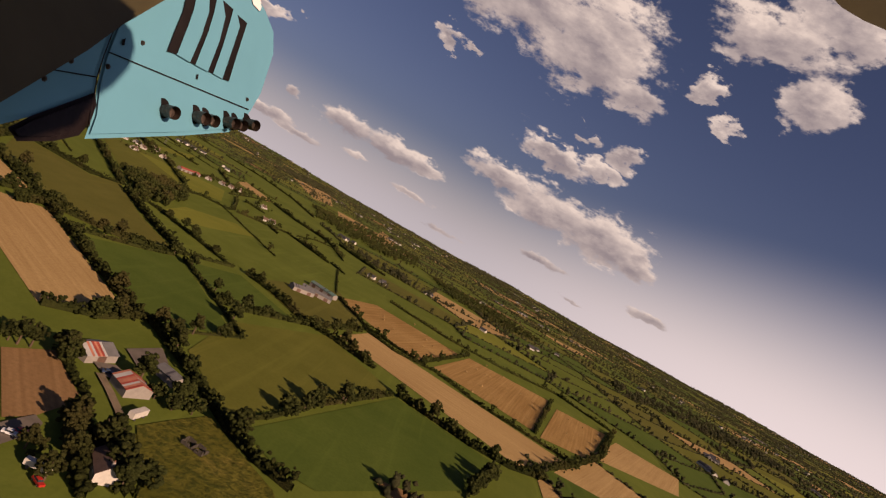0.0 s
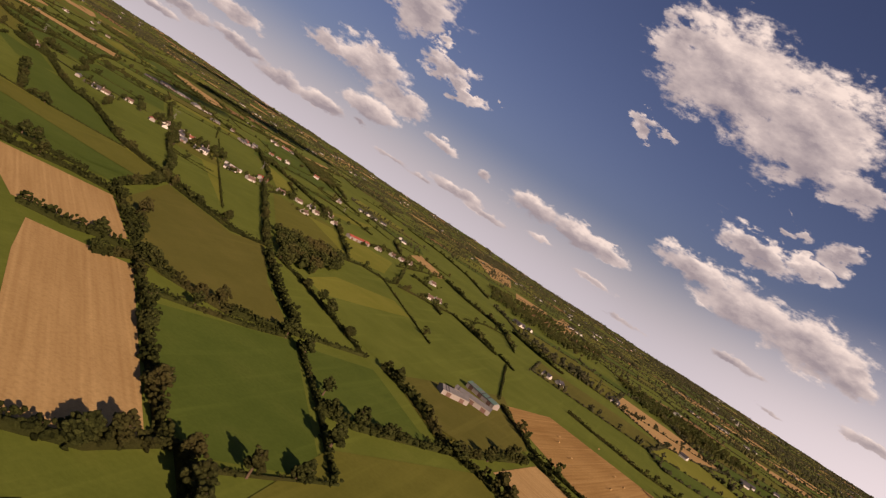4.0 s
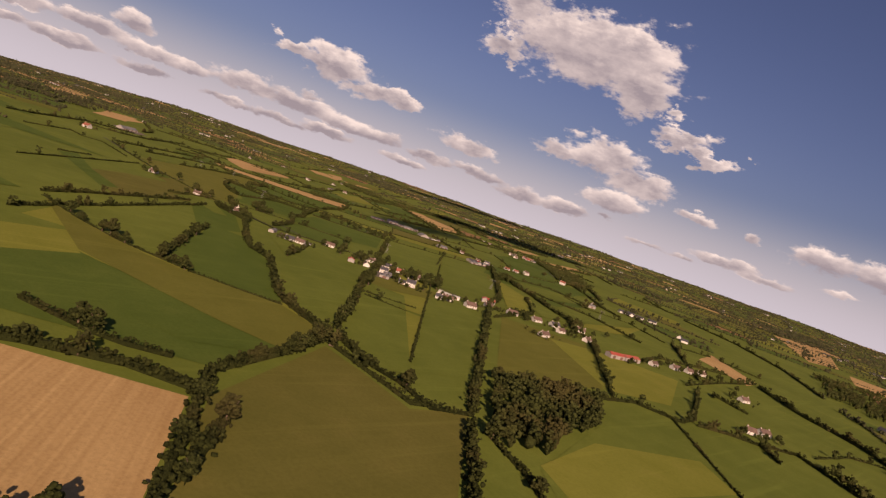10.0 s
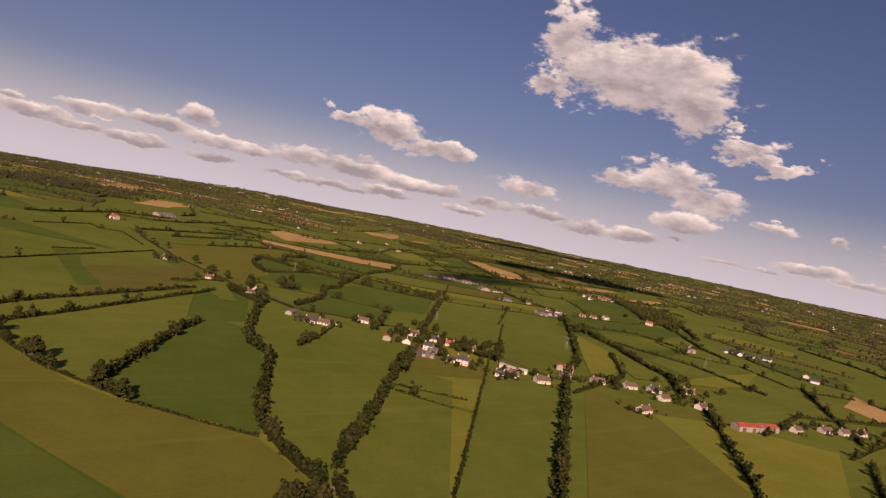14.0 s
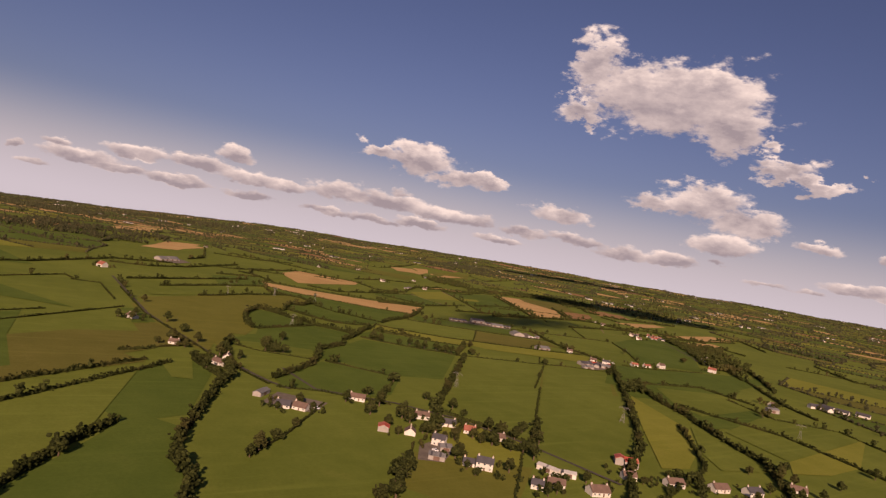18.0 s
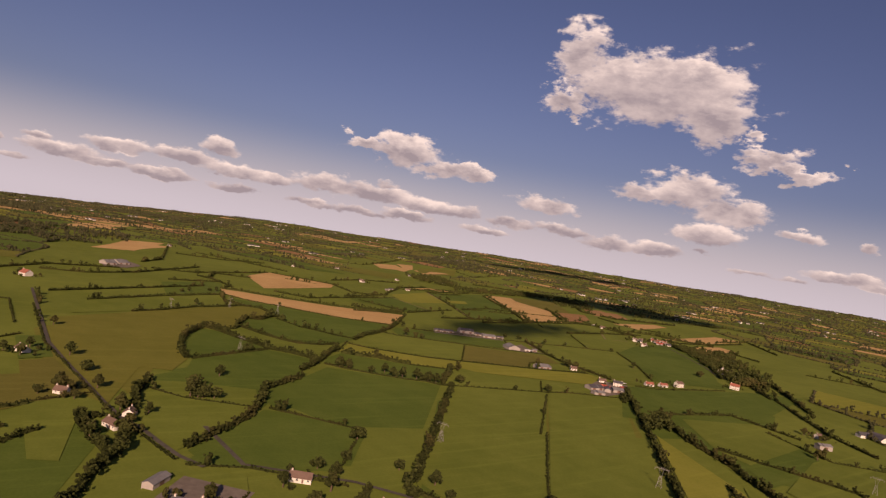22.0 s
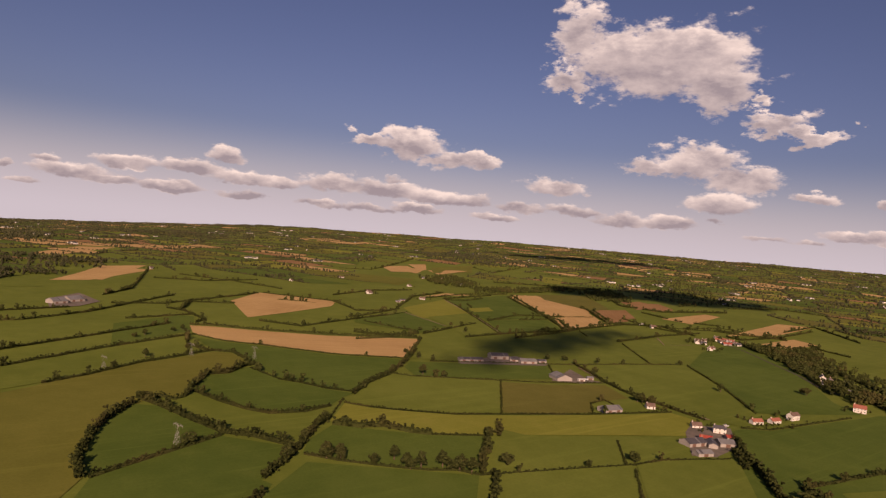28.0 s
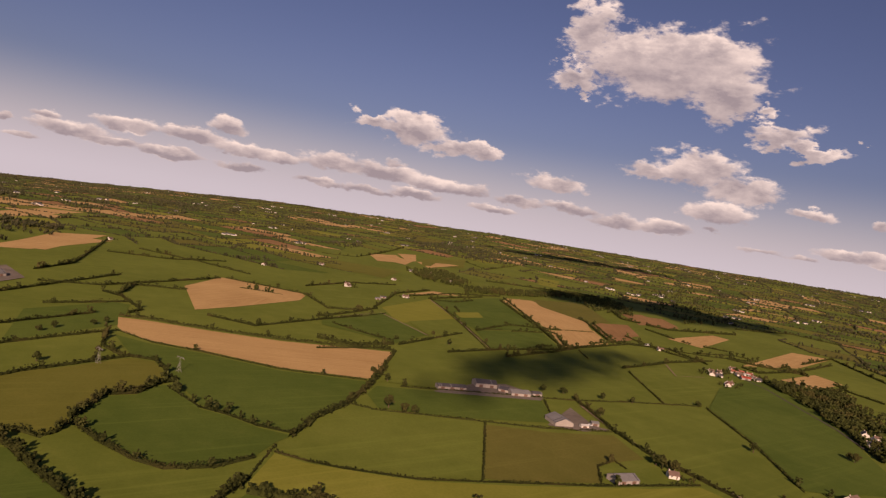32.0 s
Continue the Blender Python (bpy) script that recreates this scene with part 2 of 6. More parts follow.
def grass(name, dark, light, worn=(0.13, 0.11, 0.045), mottled=0.35):
    k = material(name, 0.95)
    p = place(k)
    big = k.noise(p, 0.006, 4.0)
    mid = k.noise(p, 0.045, 5.0)
    small = k.noise(p, 0.5, 4.0, 0.7)
    # swaths from mowing and grazing, long and faint
    comb = k.add("ShaderNodeMapping", _0=p, Rotation=(0, 0, 0.42), Scale=(0.16, 0.006, 1.0)).outputs[0]
    swath = k.noise(comb, 1.0, 3.0, 0.6)
    v = k.math("ADD", k.math("MULTIPLY", big, 0.6), k.math("MULTIPLY", mid, 0.4))
    col = k.ramp(v, (0.38, dark), (0.62, light))
    col = k.mix(k.span(mid, 0.55, 0.75, 0, mottled), col, (*worn, 1))
    col = k.mix(k.span(small, 0.3, 0.75, 0.0, 0.3), col, tuple(0.65 * c for c in dark) + (1,))
    col = k.mix(k.span(swath, 0.52, 0.72, 0.0, 0.3), col, tuple(1.25 * c for c in light) + (1,))
    if name == "rough_grass":
        tuft = k.noise(p, 0.28, 5.0, 0.75)
        col = k.mix(k.span(tuft, 0.44, 0.60, 0.0, 0.8), col, (0.045, 0.052, 0.010, 1))
        bump(k, tuft, 1.0, 1.2)
    else:
        bump(k, small, 0.35, 0.3)
    k.put(k.bsdf.inputs["Base Color"], col)
    return k.mat


def crop(name, dark, light, rows, tram):
    """A harvested or ploughed field with rows along its v axis."""
    k = material(name, 0.95)
    uv = k.add("ShaderNodeUVMap").outputs[0]
    p = place(k)
    sep = k.add("ShaderNodeSeparateXYZ", _0=uv)
    wob = k.math("MULTIPLY", k.noise(p, 0.01), 1.2)
    u = k.math("ADD", sep.outputs[0], wob)
    line = k.math("SINE", k.math("MULTIPLY", u, 2 * math.pi / rows))
    wide = k.math("SINE", k.math("MULTIPLY", u, 2 * math.pi / tram))
    # straw left in swaths of uneven strength
    streak = k.noise(k.add("ShaderNodeCombineXYZ", _0=k.math("MULTIPLY", u, 0.35), _1=k.math("MULTIPLY", sep.outputs[1], 0.012)).outputs[0], 1.0, 4.0)
    small = k.noise(p, 0.6, 4.0, 0.7)
    big = k.noise(p, 0.012, 3.0)
    v = k.math("ADD", k.math("MULTIPLY", line, 0.02), k.math("MULTIPLY", streak, 0.55))
    v = k.math("ADD", v, k.math("MULTIPLY", k.span(wide, 0.93, 1.0), 0.09))
    v = k.math("ADD", v, k.math("MULTIPLY", big, 0.45))
    col = k.ramp(v, (0.35, dark), (0.65, light))
    col = k.mix(k.span(small, 0.35, 0.75, 0, 0.4), col, tuple(0.65 * c for c in dark) + (1,))
    k.put(k.bsdf.inputs["Base Color"], col)
    bump(k, k.math("ADD", small, k.math("MULTIPLY", line, 0.12)), 0.5, 0.3)
    return k.mat


def foliage(name, dark, light, dry):
    k = material(name, 0.9)
    p = place(k)
    rnd = k.add("ShaderNodeNewGeometry").outputs["Random Per Island"]
    small = k.noise(p, 1.6, 4.0, 0.7)
    wide = k.noise(p, 0.02, 3.0)
    col = k.ramp(k.math("ADD", k.math("MULTIPLY", rnd, 0.6), k.math("MULTIPLY", small, 0.5)), (0.2, dark), (0.85, light))
    col = k.mix(k.span(wide, 0.48, 0.7, 0.0, 0.7), col, (*dry, 1))
    k.put(k.bsdf.inputs["Base Color"], col)
    bump(k, k.noise(p, 2.6, 4.0, 0.75), 1.0, 1.2)
    return k.mat


def plain(name, col, rough=0.8, metal=0.0, vary=0.25, scale=0.8, grain=0.3):
    k = material(name, rough, metal)
    p = place(k)
    n = k.noise(p, scale, 4.0, 0.65)
    big = k.noise(p, scale * 0.15, 3.0)
    v = k.math("ADD", k.math("MULTIPLY", n, 0.5), k.math("MULTIPLY", big, 0.5))
    k.put(k.bsdf.inputs["Base Color"], k.ramp(v, (0.35, tuple(c * (1 - vary) for c in col)), (0.65, tuple(min(1, c * (1 + vary)) for c in col))))
    bump(k, n, grain, 0.05)
    return k.mat


GRASS = {
    "pasture": grass("pasture_grass", (0.096, 0.122, 0.019), (0.132, 0.158, 0.027), (0.150, 0.150, 0.034), 0.2),
    "green": grass("lush_grass", (0.062, 0.094, 0.015), (0.088, 0.121, 0.021), (0.098, 0.116, 0.025), 0.2),
    "olive": grass("olive_grass", (0.108, 0.112, 0.019), (0.140, 0.139, 0.026), (0.145, 0.130, 0.025), 0.25),
    "light": grass("pale_grass", (0.152, 0.162, 0.023), (0.190, 0.196, 0.032), (0.20, 0.18, 0.04), 0.25),
    "dry": grass("dry_grass", (0.100, 0.099, 0.020), (0.130, 0.122, 0.027), (0.15, 0.126, 0.032), 0.3),
    "rough": grass("rough_grass", (0.075, 0.078, 0.010), (0.175, 0.150, 0.028), (0.22, 0.155, 0.04), 0.6),
    "stubble": crop("stubble", (0.34, 0.215, 0.085), (0.46, 0.310, 0.130), 2.4, 14.0),
    "bales": crop("mown_stubble", (0.26, 0.150, 0.048), (0.40, 0.250, 0.090), 2.8, 18.0),
    "soil": crop("bare_soil", (0.20, 0.112, 0.048), (0.285, 0.168, 0.074), 2.5, 12.0),
}
LEAF = foliage("hedge_leaves", (0.014, 0.018, 0.005), (0.054, 0.062, 0.016), (0.066, 0.056, 0.019))
LEAF_TREE = foliage("tree_leaves", (0.018, 0.022, 0.006), (0.070, 0.080, 0.022), (0.086, 0.070, 0.024))
# leaves for far growth, lightened and greyed to paint in distance haze
LEAF_HAZED = foliage("haze_paled_leaves", (0.026, 0.029, 0.014), (0.070, 0.070, 0.032), (0.080, 0.068, 0.036))
BARK = plain("bark", (0.10, 0.07, 0.045), 0.95)
TARMAC = plain("tarmac", (0.075, 0.066, 0.052), 0.9, scale=0.4)
GRAVEL = plain("gravel_lane", (0.20, 0.15, 0.095), 0.95, scale=0.3)
CONCRETE = plain("yard_concrete", (0.15, 0.125, 0.10), 0.9, scale=0.2)
RENDERED = plain("white_render", (0.52, 0.48, 0.42), 0.85, vary=0.15)
STONE = plain("grey_render", (0.42, 0.37, 0.31), 0.9, vary=0.15)
SLATE = plain("slate", (0.060, 0.056, 0.060), 0.6, vary=0.2, scale=2.0)
TILE = plain("brown_tiles", (0.125, 0.080, 0.060), 0.75, vary=0.25, scale=2.0)
RED_TILE = plain("red_tiles", (0.24, 0.085, 0.055), 0.75, vary=0.25, scale=2.0)
RED_TIN = plain("red_painted_tin", (0.30, 0.060, 0.038), 0.55, vary=0.3, scale=0.6)
RUST_TIN = plain("rusty_tin", (0.34, 0.13, 0.08), 0.8, vary=0.45, scale=0.35)
GREY_TIN = plain("galvanised_tin", (0.15, 0.145, 0.14), 0.6, 0.1, vary=0.2, scale=0.5)
PALE_TIN = plain("pale_tin", (0.42, 0.40, 0.37), 0.55, 0.1, vary=0.15, scale=0.5)
GREEN_TIN = plain("green_tin", (0.10, 0.17, 0.14), 0.5, vary=0.2, scale=0.5)
BLOCK = plain("blockwork", (0.27, 0.24, 0.21), 0.95, vary=0.15)
GLASS = plain("window_glass", (0.03, 0.035, 0.04), 0.08, vary=0.1)
DOORS = plain("door_paint", (0.12, 0.07, 0.05), 0.6)
WOODWORK = plain("white_woodwork", (0.62, 0.60, 0.56), 0.6, vary=0.08)
POT = plain("clay_pot", (0.32, 0.15, 0.09), 0.85)
STEEL = plain("pylon_steel", (0.26, 0.25, 0.23), 0.5, 0.4, vary=0.1)
STRAW = plain("straw", (0.30, 0.20, 0.085), 0.95, scale=3.0)
# black for soot, tyres and seams, and for shade painted inside openings
GAP_SOOT = plain("gap_and_soot_black", (0.012, 0.010, 0.010), 0.85, vary=0.4, scale=8.0)
WHITE_CAR = plain("white_car_paint", (0.6, 0.6, 0.6), 0.3, vary=0.03)
RED_CAR = plain("red_car_paint", (0.42, 0.03, 0.02), 0.3, vary=0.05)
BLUE_CAR = plain("dark_blue_car_paint", (0.03, 0.05, 0.10), 0.3, vary=0.05)
OLD_STONE = plain("sooty_old_stone", (0.075, 0.065, 0.052), 0.95, vary=0.4)
WATER = plain("pond_water", (0.012, 0.014, 0.012), 0.05, vary=0.1)

# ---- ground ----
RIM = Vector((-800.0, 700.0))
REACH, FLAT = 6000.0, 2300.0


def rise(x, y):
    """Height of the land: flat in the middle, low swells towards the horizon."""
    dx, dy = x - RIM.x, y - RIM.y
    r = math.hypot(dx, dy)
    if r < FLAT:
        return 0.0
    yaw = math.degrees(math.atan2(-dx, dy))
    top = float(np.interp(yaw, (-40, -20, 0, 16, 28, 37, 46, 56, 66, 75, 84, 95), (24, 26, 40, 98, 122, 140, 146, 132, 92, 18, -58, -95)))
    top += 3 * math.sin(yaw * 0.31) + 2 * math.sin(yaw * 0.83 + 1)
    s = min(1.1, (r - FLAT) / (REACH - FLAT))
    swell = 7 * math.sin(x * 0.0044 + y * 0.003) * math.sin(y * 0.0036 - x * 0.0014) * min(1, s * 3) * (1 - 0.6 * min(1, s))
    return top * s ** 1.25 + swell


def mesh(name, verts, faces, mat, smooth=False):
    d = bpy.data.meshes.new(name)
    d.from_pydata([tuple(v) for v in verts], [], faces)
    for m in mat if isinstance(mat, (list, tuple)) else [mat]:
        d.materials.append(m)
    if smooth:
        d.shade_smooth()
    d.update()
    return d


def part(name, bm, material, parent, label=""):
    """Links a bmesh as one mesh object under a thing or a part."""
    d = bpy.data.meshes.new(name)
    bm.to_mesh(d)
    bm.free()
    d.materials.append(material)
    ob = new(name, d)
    ob.parent = parent
    return tagged(ob, label) if label else ob


def make_ground():
    verts, faces = [], []
    rings = [0, 400, 800, 1200, 1600, 2000, 2300] + [2300 + 100 * i for i in range(1, 39)]
    n = 240
    for r in rings:
        for i in range(n):
            a = 2 * math.pi * i / n
            x, y = RIM.x + r * math.cos(a), RIM.y + r * math.sin(a)
            verts.append((x, y, rise(x, y)))
    for j in range(len(rings) - 1):
        for i in range(n):
            a, b = j * n + i, j * n + (i + 1) % n
            faces.append((a, a + n, b + n, b))
    g = new("ground", mesh("ground", verts, faces, GRASS["pasture"], True))
    tagged(g, "green pasture land rolling to low hills at the horizon", "ground", kind="structure")


make_ground()


def far_hills():
    """Ridges behind the last fields, their haze painted into the colour."""
    verts, faces = [], []
    for n, yaw in enumerate(np.arange(-60, 110, 0.5)):
        a = radians(yaw)
        x, y = RIM.x - 11000 * math.sin(a), RIM.y + 11000 * math.cos(a)
        top = float(np.interp(yaw, (-60, -20, 0, 18, 30, 45, 58, 68, 74, 78, 84, 95, 110), (-40, -38, -20, 92, 110, 110, 90, 40, -40, -70, -200, -250, -260)))
        top += 9 * noise.noise((yaw * 0.21, 2.0, 0.0)) + 4 * noise.noise((yaw * 0.9, 5.0, 0.0))
        verts += [(x * 0.97, y * 0.97, -500.0), (x, y, top)]
        if n:
            faces.append((2 * n - 2, 2 * n, 2 * n + 1, 2 * n - 1))
    # blue-grey base colour stands in for haze in the air
    hills = new("backdrop", mesh("backdrop", verts, faces, plain("haze_coloured_hills", (0.17, 0.175, 0.20), 1.0, vary=0.3, scale=0.004), True))
    tagged(hills, "hills along the horizon, painted blue-grey for haze", "hills", kind="structure")


far_hills()
plan_points = []
LEVEL = [0.15]
FIELD_WORDS = {
    "pasture": "even mid-green pasture field between hedges",
    "green": "lush dark green pasture field between hedges", "olive": "olive green grazed pasture field between hedges",
    "light": "pale yellow-green mown grass field", "dry": "brownish dry grass field enclosed by hedges",
    "rough": "rough tussocky grass field in green and straw colours", "stubble": "golden harvested stubble field with tramlines",
    "bales": "golden stubble field with round bales", "soil": "reddish brown bare soil field",
}


def field(kind, *corners):
    """A field as a sheet just above the ground, with rows along its longest side."""
    LEVEL[0] += 0.004
    pts = [Vector(c) for c in corners]
    side = max(((pts[i] - pts[i - 1]) for i in range(len(pts))), key=lambda v: v.length).normalized()
    bm = bmesh.new()
    bm.faces.new([bm.verts.new((p.x, p.y, LEVEL[0] + rise(p.x, p.y))) for p in pts])
    bmesh.ops.recalc_face_normals(bm, faces=bm.faces)
    if bm.faces[:][0].normal.z < 0:
        bmesh.ops.reverse_faces(bm, faces=bm.faces)
    uv = bm.loops.layers.uv.new("UVMap")
    for f in bm.faces:
        for loop in f.loops:
            c = loop.vert.co.xy
            loop[uv].uv = (c.cross(side), c.dot(side))
    d = bpy.data.meshes.new("field")
    bm.to_mesh(d)
    bm.free()
    d.materials.append(GRASS[kind])
    plan_points.extend(tuple(p) for p in pts)
    return tagged(new("field", d), FIELD_WORDS[kind], "field", kind="structure")


def ribbon(points, width, z):
    verts, faces = [], []
    for i, p in enumerate(points):
        a, b = Vector(points[max(0, i - 1)]), Vector(points[min(len(points) - 1, i + 1)])
        d = (b - a).normalized()
        s = Vector((-d.y, d.x)) * width / 2
        p = Vector(p)
        verts += [(*(p - s), z + rise(*p)), (*(p + s), z + rise(*p))]
        if i:
            faces.append((2 * i - 2, 2 * i, 2 * i + 1, 2 * i - 1))
    return verts, faces


def road(*points):
    wide = len(points) > 5
    ob = new("road", mesh("road", *ribbon(points, 3.2 if wide else 3.0, LEVEL[0] + 0.05), TARMAC if wide else GRAVEL))
    return tagged(ob, "narrow grey country road between hedges" if wide else "pale gravel farm lane between fields", "road", kind="structure")


def yard(*points):
    verts = [(x, y, LEVEL[0] + 0.03 + rise(x, y)) for x, y in points]
    ob = new("yard", mesh("yard", verts, [tuple(range(len(verts)))], CONCRETE))
    return tagged(ob, "stained grey concrete farmyard beside the sheds", "yard", kind="structure")


# ---- foliage ----
rng = np.random.default_rng(4)


def ball(subdivisions, seed, rough):
    bm = bmesh.new()
    bmesh.ops.create_icosphere(bm, subdivisions=subdivisions, radius=1.0)
    r = random.Random(seed)
    for v in bm.verts:
        v.co *= 1 + rough * (r.random() - 0.5) * 2
    vs = np.array([v.co[:] for v in bm.verts])
    fs = np.array([[v.index for v in f.verts] for f in bm.faces])
    bm.free()
    return vs, fs


CLUMPS = [ball(2, s, 0.34) for s in range(6)]
SPECKS = [ball(1, s, 0.42) for s in range(10)]


def tuft(seed):
    """The coarsest clump, eight facets, for growth that stays far off."""
    r = random.Random(seed)
    vs = np.array([(1, 0, 0), (0, 1, 0), (-1, 0, 0), (0, -1, 0), (0, 0, 1), (0, 0, -1)], float)
    vs *= np.array([r.uniform(0.7, 1.35) for _ in vs])[:, None]
    fs = np.array([(i, (i + 1) % 4, 4) for i in range(4)] + [((i + 1) % 4, i, 5) for i in range(4)])
    return vs, fs


TUFTS = [tuft(s) for s in range(8)]


def clump_mesh(name, spots, mat, kinds=CLUMPS, extra=None):
    """One mesh of leaf clumps. spots: rows of x, y, z, radius, height."""
    spots = np.asarray(spots, float)
    verts, faces, base = [], [], 0
    turn = rng.uniform(0, 6.28, len(spots))
    pick = rng.integers(0, len(kinds), len(spots))
    for n, (vs, fs) in enumerate(kinds):
        mine = spots[pick == n]
        if not len(mine):
            continue
        c, s = np.cos(turn[pick == n])[:, None], np.sin(turn[pick == n])[:, None]
        x = (vs[:, 0] * c - vs[:, 1] * s) * mine[:, 3:4] + mine[:, 0:1]
        y = (vs[:, 0] * s + vs[:, 1] * c) * mine[:, 3:4] + mine[:, 1:2]
        z = vs[:, 2] * mine[:, 4:5] + mine[:, 2:3]
        verts.append(np.stack([x, y, z], -1).reshape(-1, 3))
        faces.append((fs[None] + (base + np.arange(len(mine)) * len(vs))[:, None, None]).reshape(-1, 3))
        base += len(mine) * len(vs)
    if extra is not None:
        verts.append(extra[0])
        faces.append(extra[1] + base)
    v, f = np.concatenate(verts), np.concatenate(faces)
    d = bpy.data.meshes.new(name)
    d.vertices.add(len(v))
    d.vertices.foreach_set("co", v.ravel())
    d.loops.add(f.size)
    d.loops.foreach_set("vertex_index", f.ravel())
    d.polygons.add(len(f))
    d.polygons.foreach_set("loop_start", np.arange(0, f.size, 3))
    d.update(calc_edges=True)
    d.materials.append(mat)
    return d


def tree_kind(seed, height, spread):
    """One tree with a tapered trunk, limbs and a crown of many clumps, standing at the origin."""
    r = random.Random(seed)
    bm = bmesh.new()

    def limb(a, b, ra, rb):
        m = (b - a).to_track_quat("Z", "Y").to_matrix().to_4x4()
        m.translation = (a + b) / 2
        bmesh.ops.create_cone(bm, segments=6, radius1=ra, radius2=rb, depth=(b - a).length, matrix=m)

    fork = Vector((0, 0, height * 0.4))
    limb(Vector((0, 0, -0.5)), fork, height * 0.045, height * 0.03)
    tips = []
    for i in range(5):
        a = i * 1.26 + r.random()
        tip = Vector((math.cos(a) * spread * 0.55, math.sin(a) * spread * 0.55, height * r.uniform(0.6, 0.85)))
        limb(fork, tip, height * 0.022, height * 0.006)
        tips.append(tip)
    spots = [(0, 0, height * 0.55, spread * 0.5, height * 0.28)]
    lobes = [(Vector((math.cos(i * 1.05 + r.random()) * spread * 0.55, math.sin(i * 1.05 + r.random()) * spread * 0.55, height * r.uniform(0.42, 0.72))), spread * r.uniform(0.38, 0.6)) for i in range(6)]
    lobes.append((Vector((0, 0, height * 0.78)), spread * 0.5))
    for c, q in lobes:
        for _ in range(17):
            p = Vector((r.gauss(0, 1), r.gauss(0, 1), r.gauss(0, 1))).normalized() * q * r.uniform(0.7, 1.05)
            g = spread * r.uniform(0.14, 0.25)
            spots.append((c.x + p.x, c.y + p.y, c.z + p.z * 0.9, g, g * r.uniform(0.7, 1.0)))
    base = bpy.data.meshes.new("trunk")
    bm.to_mesh(base)
    bm.free()
    base.materials.append(BARK)
    return base, clump_mesh("crown", spots, LEAF_TREE, SPECKS)


TREES = [tree_kind(s, h, w) for s, (h, w) in enumerate([(9, 3.6), (11, 4.0), (7, 3.2), (12, 4.4), (8, 4.2), (13, 4.2)])]
tree_count, garden_trees = [0], [0]


def tree(x, y, size=None):
    i = random.randrange(len(TREES))
    size = size or random.uniform(0.8, 1.15)
    top = new("tree")
    top.matrix_world = Matrix.Translation((x, y, rise(x, y))) @ Matrix.Rotation(random.uniform(0, 6.28), 4, "Z") @ Matrix.Scale(size, 4)
    for name, d in zip(("trunk", "crown"), TREES[i]):
        new(name, d).parent = top
    tree_count[0] += 1
    return tagged(top, "broad-leaved tree with a dense dark green crown", "tree", "trees in the hedgerows")


HEDGE = {  # half width, height, spacing of clumps, chance of a tree at each
    "tall": (3.0, 5.8, 1.1, 0.05), "hedge": (1.9, 4.0, 1.1, 0.03), "thin": (1.0, 2.0, 1.1, 0.006), "trees": (1.3, 2.4, 1.3, 0.085),
}
HEDGE_WORDS = {
    "tall": "tall overgrown dark green hedgerow along a field edge", "hedge": "dense dark green hedgerow dividing two fields",
    "thin": "low clipped green hedge along a fence line", "trees": "low patchy hedgerow with standing trees",
}
stuff_trees = []


def bank(points, half, high):
    """The ridge of dense growth that runs through a hedge, as vertices and triangles."""
    verts, faces = [], []
    for i, p in enumerate(points):
        a, b = Vector(points[max(0, i - 1)]), Vector(points[min(len(points) - 1, i + 1)])
        d = (b - a).normalized()
        s = Vector((-d.y, d.x))
        z = rise(*p)
        for off, h in ((-half, 0.1), (-half * 0.7, high), (half * 0.7, high), (half, 0.1)):
            verts.append((p[0] + s.x * off, p[1] + s.y * off, z + h))
        if i:
            for n in range(3):
                q = 4 * i + n
                faces += [(q - 4, q, q + 1), (q - 4, q + 1, q - 3)]
    return np.array(verts), np.array(faces)


def hedge(kind, *points):
    half, high, step, chance = HEDGE[kind]
    spots = []
    for a, b in zip(points, points[1:]):
        a, b = Vector(a), Vector(b)
        length = (b - a).length
        d = (b - a) / max(length, 0.01)
        s = Vector((-d.y, d.x))
        n = max(1, int(length / step))
        wave = random.uniform(0, 6)
        for i in range(n):
            along = length * (i + random.random()) / n
            grow = 0.8 + 0.3 * math.sin(along * 0.13 + wave) * math.sin(along * 0.041 + wave) + random.uniform(-0.3, 0.35)
            if kind == "trees" and grow < 0.6:
                continue
            p = a + d * along + s * random.gauss(0, half * 0.25)
            z = rise(p.x, p.y)
            h = max(0.6, high * grow)
            fine = {"tall": 4, "thin": 2}.get(kind, 3) if p.y < 1000 else 2
            for _ in range(fine):
                off, up = random.gauss(0, half * 0.42), random.random() ** 0.7
                g = (0.46 if fine >= 3 else 0.56) * (0.55 + half * 0.45) * random.uniform(0.65, 1.3)
                lean = random.uniform(-0.6, 0.6)
                spots.append((p.x + s.x * off + d.x * lean, p.y + s.y * off + d.y * lean, z + h * (0.18 + 0.74 * up), g, g * random.uniform(0.8, 1.2)))
            if random.random() < chance:
                if tree_count[0] < 150 and p.y < 1300:
                    tree(p.x, p.y)
                else:
                    stuff_trees.append((p.x, p.y, random.uniform(6, 10)))
            if i % 12 == 0:
                plan_points.append((p.x, p.y))
    ob = new("hedgerow", clump_mesh("hedgerow", spots, LEAF, SPECKS, bank(points, half * 0.42, high * 0.5)))
    return tagged(ob, HEDGE_WORDS[kind], "hedge", "field hedgerows")


def inside(x, y, poly):
    hit = False
    for (x0, y0), (x1, y1) in zip(poly, poly[1:] + poly[:1]):
        if (y0 > y) != (y1 > y) and x < (x1 - x0) * (y - y0) / (y1 - y0) + x0:
            hit = not hit
    return hit


